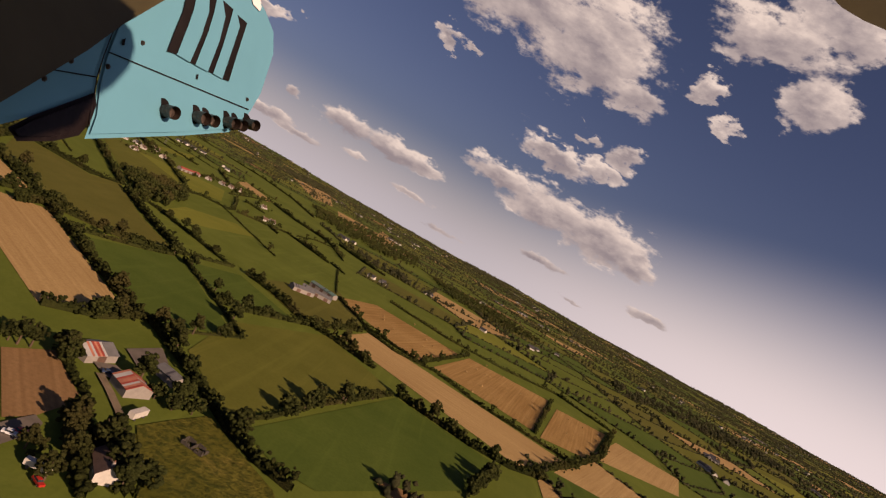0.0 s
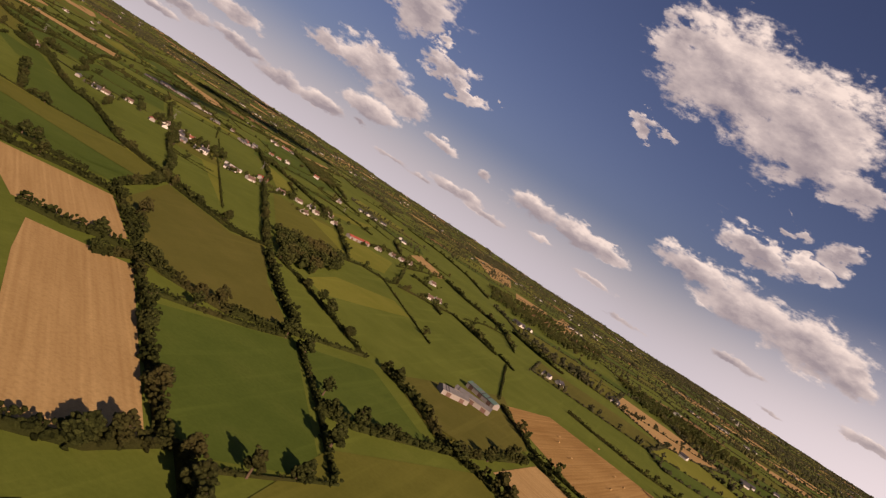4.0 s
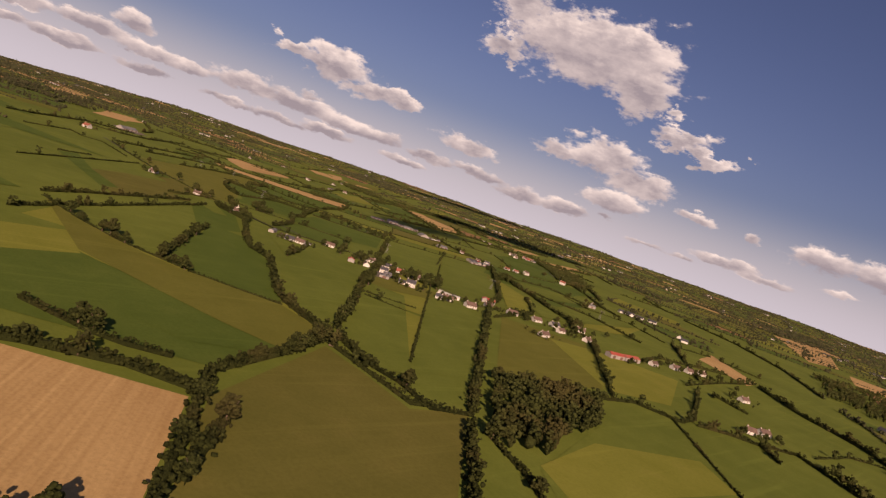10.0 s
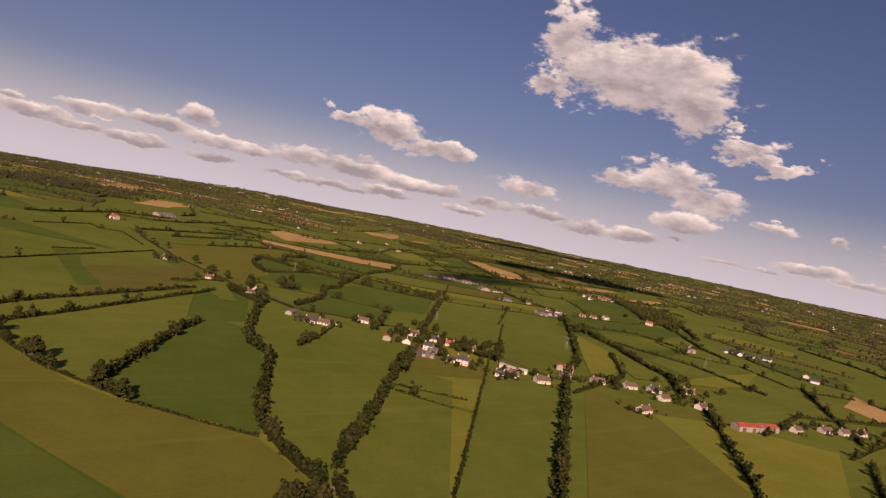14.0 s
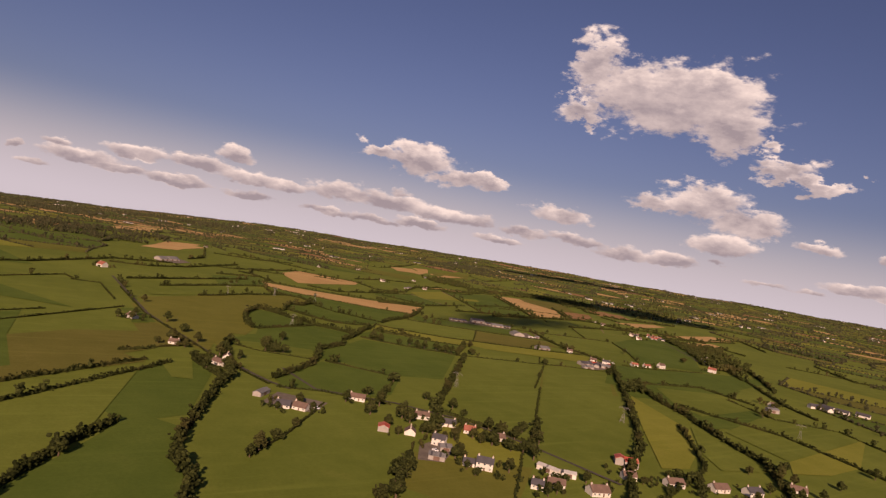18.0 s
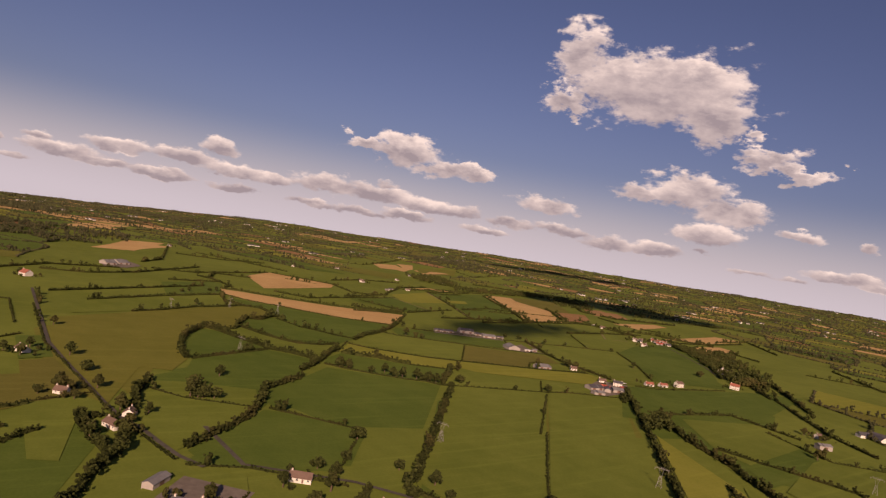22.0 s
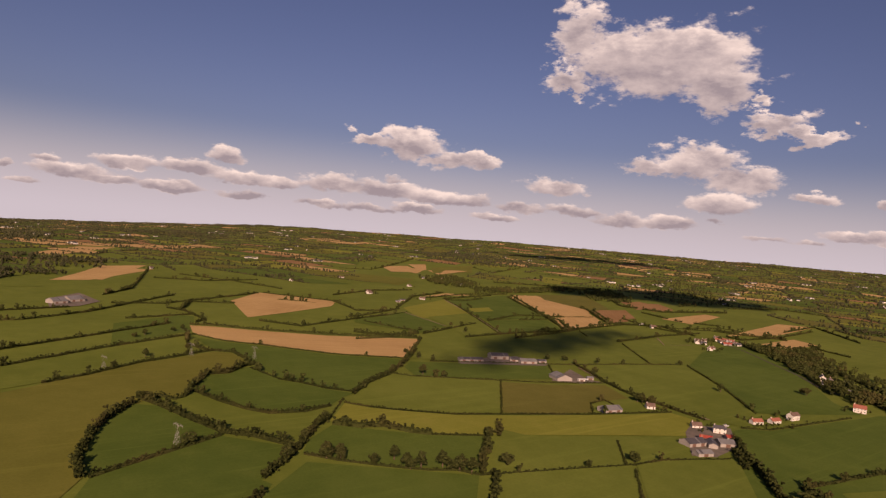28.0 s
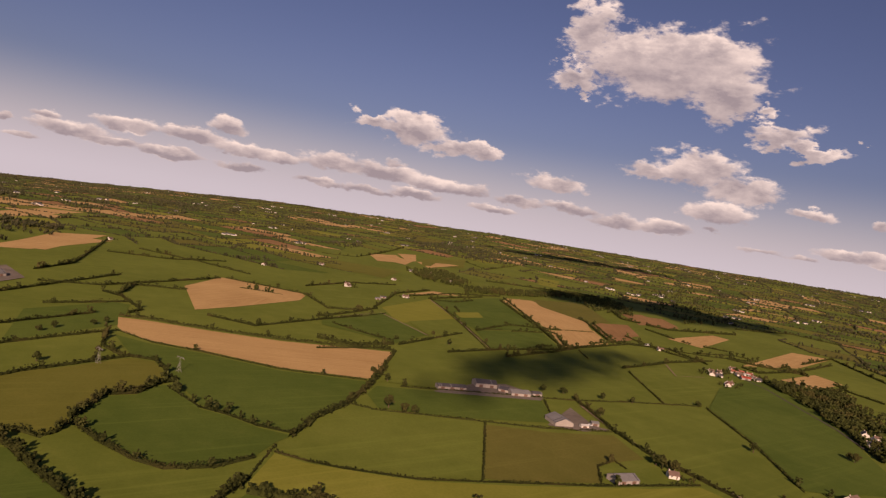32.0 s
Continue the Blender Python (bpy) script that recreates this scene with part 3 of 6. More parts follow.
def crown_spots(x, y, h):
    """A loose crown of clumps for a tree in a joined wood."""
    z = rise(x, y)
    out = [(x, y, z + h * 0.42, h * 0.20, h * 0.36)]
    for i in range(13):
        a, q = random.uniform(0, 6.28), random.uniform(0.08, 0.33) * h
        out.append((x + math.cos(a) * q, y + math.sin(a) * q, z + h * random.uniform(0.35, 0.95), h * random.uniform(0.08, 0.15), h * random.uniform(0.08, 0.15)))
    return out


def wood(*corners):
    xs, ys = [c[0] for c in corners], [c[1] for c in corners]
    area = abs(sum(x0 * y1 - x1 * y0 for (x0, y0), (x1, y1) in zip(corners, corners[1:] + corners[:1]))) / 2
    spots = []
    for _ in range(min(330, int(area / 34)) * 2):
        x, y = random.uniform(min(xs), max(xs)), random.uniform(min(ys), max(ys))
        if inside(x, y, list(corners)):
            spots += crown_spots(x, y, random.uniform(7, 11))
    for x, y in corners:
        spots += crown_spots(x, y, 8)
        plan_points.append((x, y))
    ob = new("wood", clump_mesh("wood", spots, LEAF_TREE, SPECKS))
    return tagged(ob, "dense dark green wood of mixed trees", "wood", kind="stuff")


# ---- buildings ----


def box(bm, x0, y0, z0, x1, y1, z1):
    vs = [bm.verts.new(c) for c in ((x0, y0, z0), (x1, y0, z0), (x1, y1, z0), (x0, y1, z0), (x0, y0, z1), (x1, y0, z1), (x1, y1, z1), (x0, y1, z1))]
    for f in ((3, 2, 1, 0), (4, 5, 6, 7), (0, 1, 5, 4), (1, 2, 6, 5), (2, 3, 7, 6), (3, 0, 4, 7)):
        bm.faces.new([vs[i] for i in f])


def gable(bm, length, depth, eaves, ridge):
    l, d = length / 2, depth / 2
    vs = [bm.verts.new(c) for c in ((-l, -d, -1), (l, -d, -1), (l, d, -1), (-l, d, -1), (-l, -d, eaves), (l, -d, eaves), (l, d, eaves), (-l, d, eaves), (-l, 0, ridge), (l, 0, ridge))]
    for f in ((0, 1, 5, 4), (2, 3, 7, 6), (1, 2, 6, 9, 5), (3, 0, 4, 8, 7)):
        bm.faces.new([vs[i] for i in f])


def slope(bm, x0, x1, depth, eaves, ridge, side, thick=0.18, over=0.35):
    d = side * (depth / 2 + over)
    low = eaves - (ridge - eaves) * over / (depth / 2)
    a = [(x0, d, low), (x1, d, low), (x1, 0, ridge), (x0, 0, ridge)]
    vs = [bm.verts.new((x, y, z + k)) for k in (0.02, thick) for x, y, z in a]
    for f in ((3, 2, 1, 0), (4, 5, 6, 7), (0, 1, 5, 4), (1, 2, 6, 5), (2, 3, 7, 6), (3, 0, 4, 7)):
        bm.faces.new([vs[i] for i in f])
    bmesh.ops.recalc_face_normals(bm, faces=bm.faces)


bushes = []
LOOKS = {
    "house": (RENDERED, TILE, "white rendered house with a brown tiled roof", "house"),
    "house_dark": (RENDERED, SLATE, "white rendered house with a dark slate roof", "house"),
    "house_red": (RENDERED, RED_TILE, "pale house with a red tiled roof", "house"),
    "barn_rust": (BLOCK, RUST_TIN, "large barn with a rusty red and grey tin roof", "barn"),
    "barn_red": (BLOCK, RED_TIN, "farm barn with a faded red tin roof", "barn"),
    "shed_red": (BLOCK, RED_TIN, "farm shed with a bright red tin roof", "shed"),
    "shed_grey": (BLOCK, GREY_TIN, "long grey tin-roofed farm shed", "shed"),
    "shed_green": (BLOCK, GREEN_TIN, "long farm shed with a dark green tin roof", "shed"),
    "shed_white": (RENDERED, PALE_TIN, "low white shed with a pale roof", "shed"),
    "shed_long": (BLOCK, SLATE, "long low cattle shed with a dark grey roof", "shed"),
    "trailer": (RENDERED, PALE_TIN, "white box trailer parked beside the barn", "trailer"),
}


def building(kind, x, y, yaw, length, depth, eaves):
    wall, roof, label, category = LOOKS[kind]
    top = new(category)
    top.matrix_world = pose(x, y, 0.2 + rise(x, y), 0, 0, yaw)
    tagged(top, label, category, "farm buildings" if category != "house" else "scattered houses")
    plan_points.append((x, y))
    if kind == "trailer":
        bm = bmesh.new()
        box(bm, -length / 2, -depth / 2, 0.8, length / 2, depth / 2, 0.8 + eaves)
        bmesh.ops.bevel(bm, geom=bm.edges[:], offset=0.12, segments=1)
        part("body", bm, RENDERED, top)
        for sx in (-0.3, 0.3):
            for sy in (-1, 1):
                bm = bmesh.new()
                bmesh.ops.create_cone(bm, cap_ends=True, segments=12, radius1=0.5, radius2=0.5, depth=0.3, matrix=pose(sx * length, sy * depth * 0.45, 0.5, 90))
                part("wheel", bm, SLATE, top)
        return top
    if depth > length:
        top.matrix_world = top.matrix_world @ Matrix.Rotation(math.pi / 2, 4, "Z")
        length, depth = depth, length
    home = category == "house"
    ridge = eaves + depth * (0.36 if home else 0.2)
    bm = bmesh.new()
    gable(bm, length, depth, eaves, ridge)
    part("wall", bm, wall, top)
    panels = 1 if home else max(3, int(length / 1.1))
    for side in (-1, 1):
        for i in range(panels):
            bm = bmesh.new()
            x0 = -length / 2 - 0.3 + (length + 0.6) * i / panels
            slope(bm, x0, x0 + (length + 0.6) / panels - (0.04 if panels > 1 else 0), depth, eaves, ridge, side)
            m = roof
            if kind in ("barn_rust", "barn_red"):
                m = random.choice((RUST_TIN, RED_TIN, PALE_TIN) if kind == "barn_rust" else (RED_TIN, RUST_TIN, RED_TIN, RUST_TIN, PALE_TIN))
                if kind == "barn_rust" and i > panels * 0.6:
                    m = GREY_TIN
            elif not home and random.random() < 0.2:
                m = random.choice((SLATE, GREY_TIN)) if kind != "shed_red" else RUST_TIN
            part("roof_slope" if home else "roof_sheet", bm, m, top)
    if home:
        for cx in (-length * 0.42, length * 0.42)[: 1 + (int(x) % 2)]:
            bm = bmesh.new()
            box(bm, cx - 0.45, -0.35, ridge - 0.6, cx + 0.45, 0.35, ridge + 1.1)
            stack = part("chimney", bm, STONE, top)
            bm = bmesh.new()
            bmesh.ops.create_cone(bm, cap_ends=True, segments=10, radius1=0.17, radius2=0.13, depth=0.5, matrix=Matrix.Translation((cx, 0, ridge + 1.34)))
            part("chimney_pot", bm, POT, stack)
        for _ in range(random.choice((5, 6, 7, 9))):
            turn, far = random.uniform(0, 6.28), length * 0.5 + random.uniform(3, 14)
            bushes.append((x + math.cos(turn) * far, y + math.sin(turn) * far, random.uniform(1.8, 5.5)))
        for _ in range(random.choice((2, 3, 3, 4))):
            turn, far = random.uniform(0, 6.28), length * 0.5 + random.uniform(5, 13)
            if garden_trees[0] < 110:
                garden_trees[0] += 1
                tree(x + math.cos(turn) * far, y + math.sin(turn) * far, random.uniform(0.45, 0.85))
        n = max(2, int(length / 3))
        rows = (1.0, 3.4) if eaves > 4 else (1.0,)
        for side in (-1, 1):
            for i in range(n):
                wx = length * ((i + 0.5) / n - 0.5)
                door = i == n // 2
                for z in rows:
                    face = side * depth / 2
                    if door and z < 2:
                        bm = bmesh.new()
                        box(bm, wx - 0.5, face - 0.04, 0.0, wx + 0.5, face + 0.04, 2.1)
                        leaf = part("door", bm, DOORS, top)
                        bm = bmesh.new()
                        box(bm, wx + 0.34, face - 0.09, 1.0, wx + 0.44, face + 0.09, 1.06)
                        part("door_handle", bm, STEEL, leaf)
                        continue
                    bm = bmesh.new()
                    for x0, z0, x1, z1 in ((-0.65, z, -0.55, z + 1.2), (0.55, z, 0.65, z + 1.2), (-0.04, z, 0.04, z + 1.2), (-0.55, z + 1.1, 0.55, z + 1.2), (-0.55, z, 0.55, z + 0.1)):
                        box(bm, wx + x0, face - 0.06, z0, wx + x1, face + 0.06, z1)
                    frame_part = part("window", bm, WOODWORK, top)
                    bm = bmesh.new()
                    box(bm, wx - 0.56, face - 0.03, z + 0.08, wx + 0.56, face + 0.03, z + 1.12)
                    part("pane", bm, GLASS, frame_part)
                    bm = bmesh.new()
                    box(bm, wx - 0.75, face - 0.14, z - 0.12, wx + 0.75, face + 0.14, z - 0.003)
                    part("sill", bm, STONE, frame_part)
    else:
        n = max(1, int(length / 9))
        for i in range(n):
            wx = length * ((i + 0.5) / n - 0.5)
            bm = bmesh.new()
            box(bm, wx - 1.9, -depth / 2 - 0.06, 0, wx + 1.9, -depth / 2 + 0.05, min(3.2, eaves - 0.4))
            part("sliding_door", bm, DOORS, top)
    return top


def strut(bm, a, b, r):
    a, b = Vector(a), Vector(b)
    m = (b - a).to_track_quat("Z", "Y").to_matrix().to_4x4()
    m.translation = (a + b) / 2
    bmesh.ops.create_cone(bm, segments=4, radius1=r, radius2=r, depth=(b - a).length, matrix=m)


def pylon(x, y):
    """A lattice mast with splayed legs and one wide crossarm."""
    top = new("pylon")
    top.matrix_world = pose(x, y, rise(x, y), 0, 0, 20) @ Matrix.Scale(0.8, 4)
    tagged(top, "grey steel lattice electricity pylon standing in a field", "pylon", "power line pylons")
    for sx in (-1, 1):
        for sy in (-1, 1):
            bm = bmesh.new()
            strut(bm, (sx * 2.2, sy * 2.2, 0), (sx * 0.7, sy * 0.7, 10), 0.085)
            strut(bm, (sx * 0.7, sy * 0.7, 10), (sx * 1.8, sy * 0.6, 16), 0.055)
            part("leg", bm, STEEL, top)
    for z0, z1 in ((0, 4), (4, 7.5), (7.5, 10)):
        w0, w1 = 2.2 - 0.15 * z0, 2.2 - 0.15 * z1
        for s in (-1, 1):
            bm = bmesh.new()
            strut(bm, (-w0, s * w0, z0), (w1, s * w1, z1), 0.055)
            strut(bm, (w0, s * w0, z0), (-w1, s * w1, z1), 0.055)
            strut(bm, (s * w0, -w0, z0), (s * w1, w1, z1), 0.055)
            strut(bm, (s * w0, w0, z0), (s * w1, -w1, z1), 0.055)
            part("brace", bm, STEEL, top)
    bm = bmesh.new()
    for sy in (-0.6, 0.6):
        strut(bm, (-6.0, 0, 16), (6.0, sy, 16), 0.10)
        strut(bm, (-4.5, 0, 17.2), (4.5, 0, 17.2), 0.08)
    for i in range(-4, 4):
        strut(bm, (i * 1.2, 0, 16 + 1.2 * (i % 2)), ((i + 1) * 1.2, 0, 17.2 - 1.2 * (i % 2)), 0.055)
    part("crossarm", bm, STEEL, top)
    for sx in (-5.6, 0, 5.6):
        bm = bmesh.new()
        strut(bm, (sx, 0, 16), (sx, 0, 14.3), 0.14)
        part("insulator", bm, BLOCK, top)


def bale_kind():
    bm = bmesh.new()
    bmesh.ops.create_cone(bm, cap_ends=True, segments=20, radius1=0.75, radius2=0.75, depth=1.3, matrix=pose(0, 0, 0.75, 90))
    bmesh.ops.bevel(bm, geom=[e for e in bm.edges if len(e.link_faces) == 2 and e.calc_face_angle(0) > 1], offset=0.08, segments=2)
    d = bpy.data.meshes.new("hay_bale")
    bm.to_mesh(d)
    bm.free()
    d.materials.append(STRAW)
    return d


BALE = bale_kind()


def bale(x, y):
    ob = new("hay_bale", BALE)
    ob.matrix_world = pose(x, y, 0.9, 0, 0, random.uniform(0, 180))
    return tagged(ob, "round straw bale lying on the stubble", "hay bale", "bales on the stubble")


def car(x, y, yaw, paint, label):
    """A small parked car with cabin, windows and wheels."""
    top = new("car")
    top.matrix_world = pose(x, y, LEVEL[0] + rise(x, y), 0, 0, yaw)
    tagged(top, label, "car", "parked cars")
    bm = bmesh.new()
    box(bm, -2.1, -0.85, 0.35, 2.1, 0.85, 0.95)
    bmesh.ops.bevel(bm, geom=bm.edges[:], offset=0.14, segments=2)
    part("body", bm, paint, top)
    bm = bmesh.new()
    box(bm, -1.3, -0.75, 0.9, 0.9, 0.75, 1.45)
    for v in bm.verts:
        if v.co.z > 1.4:
            v.co.x *= 0.72
            v.co.y *= 0.85
    part("cabin", bm, GLASS, top)
    bm = bmesh.new()
    box(bm, -0.95, -0.64, 1.44, 0.66, 0.64, 1.5)
    part("roof", bm, paint, top)
    for sx in (-1.3, 1.3):
        for sy in (-0.8, 0.8):
            bm = bmesh.new()
            bmesh.ops.create_cone(bm, cap_ends=True, segments=14, radius1=0.32, radius2=0.32, depth=0.2, matrix=pose(sx, sy, 0.32, 90))
            wheel = part("wheel", bm, GAP_SOOT, top)
            bm = bmesh.new()
            bmesh.ops.create_cone(bm, cap_ends=True, segments=12, radius1=0.19, radius2=0.19, depth=0.22, matrix=pose(sx, sy, 0.32, 90))
            part("rim", bm, STEEL, wheel)
    return top


def ruin(x, y, yaw):
    """Broken walls of a small roofless building, with rubble."""
    top = new("ruin")
    top.matrix_world = pose(x, y, LEVEL[0] - 0.1, 0, 0, yaw) @ Matrix.Scale(0.72, 4)
    tagged(top, "roofless ruin of grey broken walls in rough grass", "ruin")
    r = random.Random(3)
    for x0, y0, x1, y1 in ((-6, -3, 6, -3), (-6, 3, 6, 3), (-6, -3, -6, 3), (6, -3, 6, 3), (0, -3, 0, 3)):
        n = 6
        for i in range(n):
            if r.random() < 0.2:
                continue
            bm = bmesh.new()
            ax, ay = x0 + (x1 - x0) * i / n, y0 + (y1 - y0) * i / n
            bx, by = x0 + (x1 - x0) * (i + 1) / n, y0 + (y1 - y0) * (i + 1) / n
            box(bm, min(ax, bx) - 0.2, min(ay, by) - 0.2, 0, max(ax, bx) + 0.2, max(ay, by) + 0.2, r.uniform(0.6, 2.4))
            part("broken_wall", bm, OLD_STONE, top)
    for _ in range(24):
        bm = bmesh.new()
        px, py, q = r.uniform(-5.5, 5.5), r.uniform(-2.6, 2.6), r.uniform(0.2, 0.6)
        bmesh.ops.create_icosphere(bm, subdivisions=1, radius=q, matrix=pose(px, py, q * 0.5, r.uniform(0, 90)))
        part("rubble", bm, OLD_STONE, top)
    return top


# ---- the plan: fields, hedges, buildings ----
field("olive", (-1139, 754), (-1256, 1004), (-1112, 876), (-972, 801), (-878, 762), (-940, 755), (-1022, 747))
field("green", (-952, 804), (-1002, 899), (-1003, 943), (-970, 940), (-900, 865), (-891, 853), (-900, 824))
field("olive", (-937, 798), (-890, 821), (-882, 848), (-838, 815), (-817, 789), (-847, 772), (-877, 767))
field("green", (-886, 860), (-966, 955), (-901, 1044), (-861, 1007), (-789, 940), (-801, 885), (-855, 849))
field("pasture", (-895, 1039), (-863, 1150), (-760, 1032), (-782, 938))
field("olive", (-860, 1154), (-837, 1243), (-735, 1136), (-759, 1035))
field("green", (-834, 1267), (-819, 1331), (-758, 1431), (-698, 1293), (-733, 1147))
field("pasture", (-1440, 874), (-1504, 1031), (-1452, 1025), (-1350, 1012), (-1244, 863))
field("green", (-1084, 1583), (-1051, 1648), (-923, 1580), (-859, 1530), (-894, 1447))
field("light", (-691, 506), (-764, 616), (-678, 629), (-547, 533), (-629, 503))
field("green", (-764, 616), (-864, 756), (-696, 679), (-683, 642))
field("light", (-518, 708), (-478, 733), (-406, 657), (-366, 611), (-371, 591), (-414, 600))
field("pasture", (-559, 815), (-503, 838), (-427, 756), (-354, 664), (-365, 614))
field("olive", (-519, 895), (-453, 964), (-343, 810), (-360, 691))
field("light", (-462, 906), (-433, 966), (-367, 1011), (-314, 873), (-342, 815))
field("green", (-854, 1004), (-855, 1146), (-645, 914), (-688, 863))
field("pasture", (-855, 1146), (-833, 1241), (-571, 935), (-622, 899))
field("pasture", (-288, 692), (-263, 807), (-129, 808), (-102, 543), (-149, 547), (-220, 609))
field("pasture", (-310, 777), (-241, 868), (-129, 848), (-114, 714), (-151, 536), (-190, 546), (-257, 599))
field("pasture", (-907, 1081), (-891, 1184), (-678, 947), (-688, 876))
field("green", (-938, 791), (-998, 898), (-942, 922), (-841, 834), (-833, 747))
field("pasture", (-761, 773), (-847, 862), (-784, 882), (-733, 843), (-736, 781))
field("green", (-759, 1202), (-752, 1295), (-691, 1339), (-593, 1200), (-640, 1142))
field("stubble", (-269, 362), (-236, 398), (-168, 342), (-121, 303), (-128, 284), (-142, 264), (-236, 334))
field("stubble", (-374, 410), (-331, 463), (-267, 421), (-265, 402), (-278, 384), (-293, 370), (-316, 379))
field("dry", (-332, 472), (-395, 573), (-356, 573), (-318, 570), (-311, 608), (-240, 521), (-189, 476), (-197, 433), (-230, 411), (-241, 411))
field("green", (-203, 379), (-172, 460), (-87, 359), (-112, 314), (-133, 322))
field("green", (-167, 461), (-142, 510), (-80, 463), (-114, 407))
field("rough", (-138, 528), (-115, 573), (-81, 586), (-44, 564), (-78, 474))
field("bales", (-87, 649), (-54, 733), (54, 712), (11, 555))
field("bales", (27, 571), (65, 725), (166, 739), (124, 541))
field("bales", (173, 714), (235, 725), (176, 549), (128, 532))
field("stubble", (-50, 494), (-36, 560), (145, 495), (98, 414))
field("stubble", (110, 410), (245, 711), (317, 700), (281, 603), (110, 381))
field("soil", (-119, 215), (-111, 233), (-85, 211), (-86, 189), (-90, 180))
field("rough", (-64, 207), (-57, 241), (-42, 239), (-19, 220), (-46, 183))
field("olive", (-89, 302), (-98, 381), (-55, 474), (3, 426), (-28, 331), (-49, 257))
field("green", (-41, 255), (9, 415), (77, 393), (58, 322), (-4, 239), (-21, 239))
field("light", (-572, 445), (-639, 493), (-542, 532), (-468, 591), (-415, 588), (-400, 557), (-438, 527), (-519, 479), (-505, 429))
field("green", (-505, 429), (-519, 479), (-438, 527), (-400, 557), (-383, 535), (-360, 486), (-389, 448), (-418, 409))
field("light", (-260, 603), (-273, 676), (-242, 755), (-210, 729), (-224, 642), (-234, 589))
field("green", (-549, 549), (-688, 656), (-566, 634), (-472, 590), (-506, 547))
field("olive", (-582, 653), (-686, 778), (-621, 783), (-537, 714), (-433, 606), (-472, 599))
field("light", (-592, 765), (-560, 823), (-484, 738), (-521, 705))
field("dry", (-847, 580), (-905, 649), (-824, 683), (-759, 576))
field("dry", (-898, 599), (-930, 647), (-941, 708), (-879, 712), (-816, 629), (-803, 596))
field("green", (-982, 587), (-1007, 616), (-898, 599), (-803, 596), (-790, 575))
field("olive", (-1096, 727), (-1276, 898), (-1264, 1007), (-1079, 836), (-865, 743), (-918, 718))
field("green", (-549, 569), (-604, 585), (-703, 650), (-671, 671), (-605, 647), (-582, 646), (-536, 624))
field("light", (-685, 873), (-670, 939), (-583, 846), (-601, 775))
field("stubble", (-1668, 1157), (-1798, 1260), (-1683, 1354), (-1637, 1322), (-1561, 1195), (-1527, 1127))
field("light", (-1610, 1464), (-1755, 1680), (-1532, 1555), (-1491, 1409))
field("green", (-1729, 1668), (-1815, 1917), (-1509, 1728), (-1483, 1545))
field("stubble", (-1819, 1930), (-1811, 2017), (-1537, 1920), (-1508, 1779))
field("stubble", (-1493, 1763), (-1483, 1854), (-1388, 1775), (-1380, 1659))
field("dry", (-1834, 2051), (-1828, 2204), (-1575, 2003), (-1572, 1953))
field("soil", (-1566, 1945), (-1558, 2059), (-1450, 1950), (-1418, 1821))
field("stubble", (-1435, 2022), (-1481, 2271), (-1441, 2272), (-1363, 2026))
field("stubble", (-1242, 1945), (-1332, 2333), (-1276, 2393), (-1221, 2109))
field("stubble", (-1166, 1924), (-1182, 2084), (-1127, 2060), (-1115, 1925))
field("soil", (-1701, 2228), (-1658, 2336), (-1558, 2256), (-1565, 2110))
field("stubble", (-2013, 950), (-2295, 1066), (-2332, 1171), (-1988, 1013))
field("green", (-1494, 941), (-1552, 1038), (-1540, 1054), (-1431, 1021), (-1357, 913))
field("stubble", (-448, 1272), (-475, 1394), (-367, 1275), (-360, 1211))
field("stubble", (-855, 3068), (-757, 3469), (-492, 2403), (-529, 2231))
field("stubble", (-448, 2302), (-330, 2334), (-301, 2011), (-387, 2034))
field("stubble", (-321, 2663), (-215, 2352), (-180, 1796), (-243, 1919))
field("soil", (-354, 1938), (-243, 1966), (-224, 1724), (-294, 1746))
field("stubble", (-1969, 922), (-2238, 1054), (-2230, 1165), (-1982, 991))
field("stubble", (-2576, 942), (-2933, 1107), (-2955, 1219), (-2564, 1012))
field("stubble", (-2557, 2006), (-2589, 2221), (-2369, 2020))
field("stubble", (-2518, 2170), (-2549, 2405), (-2349, 2096))
field("olive", (-1206, 834), (-1229, 873), (-1262, 920), (-1287, 974), (-1302, 1003), (-1290, 1021), (-1260, 1021), (-1230, 1017), (-1209, 989), (-1209, 968), (-1174, 946), (-1140, 929), (-1133, 920), (-1151, 894), (-1098, 861), (-1029, 834), (-1008, 830), (-992, 832), (-950, 807), (-969, 763), (-1151, 745))
field("green", (-1128, 887), (-1095, 862), (-1065, 849), (-1027, 835), (-1007, 832), (-992, 835), (-1003, 856), (-1014, 877), (-1027, 907), (-1040, 924), (-1085, 910), (-1117, 902))
field("green", (-989, 835), (-1000, 856), (-1032, 923), (-995, 957), (-962, 932), (-952, 921), (-917, 881), (-946, 815))
field("pasture", (-1143, 897), (-1127, 918), (-1152, 937), (-1112, 948), (-1084, 960), (-1067, 972), (-1062, 998), (-1070, 1026), (-1084, 1045), (-1059, 1030), (-1044, 1011), (-1030, 993), (-1001, 966), (-999, 958), (-1026, 943), (-1042, 925), (-1090, 912))
field("green", (-1167, 945), (-1201, 966), (-1201, 987), (-1221, 1007), (-1225, 1022), (-1165, 1022), (-1148, 1036), (-1121, 1049), (-1102, 1066), (-1093, 1050), (-1075, 1029), (-1067, 1001), (-1072, 973), (-1089, 962), (-1118, 950), (-1156, 940))
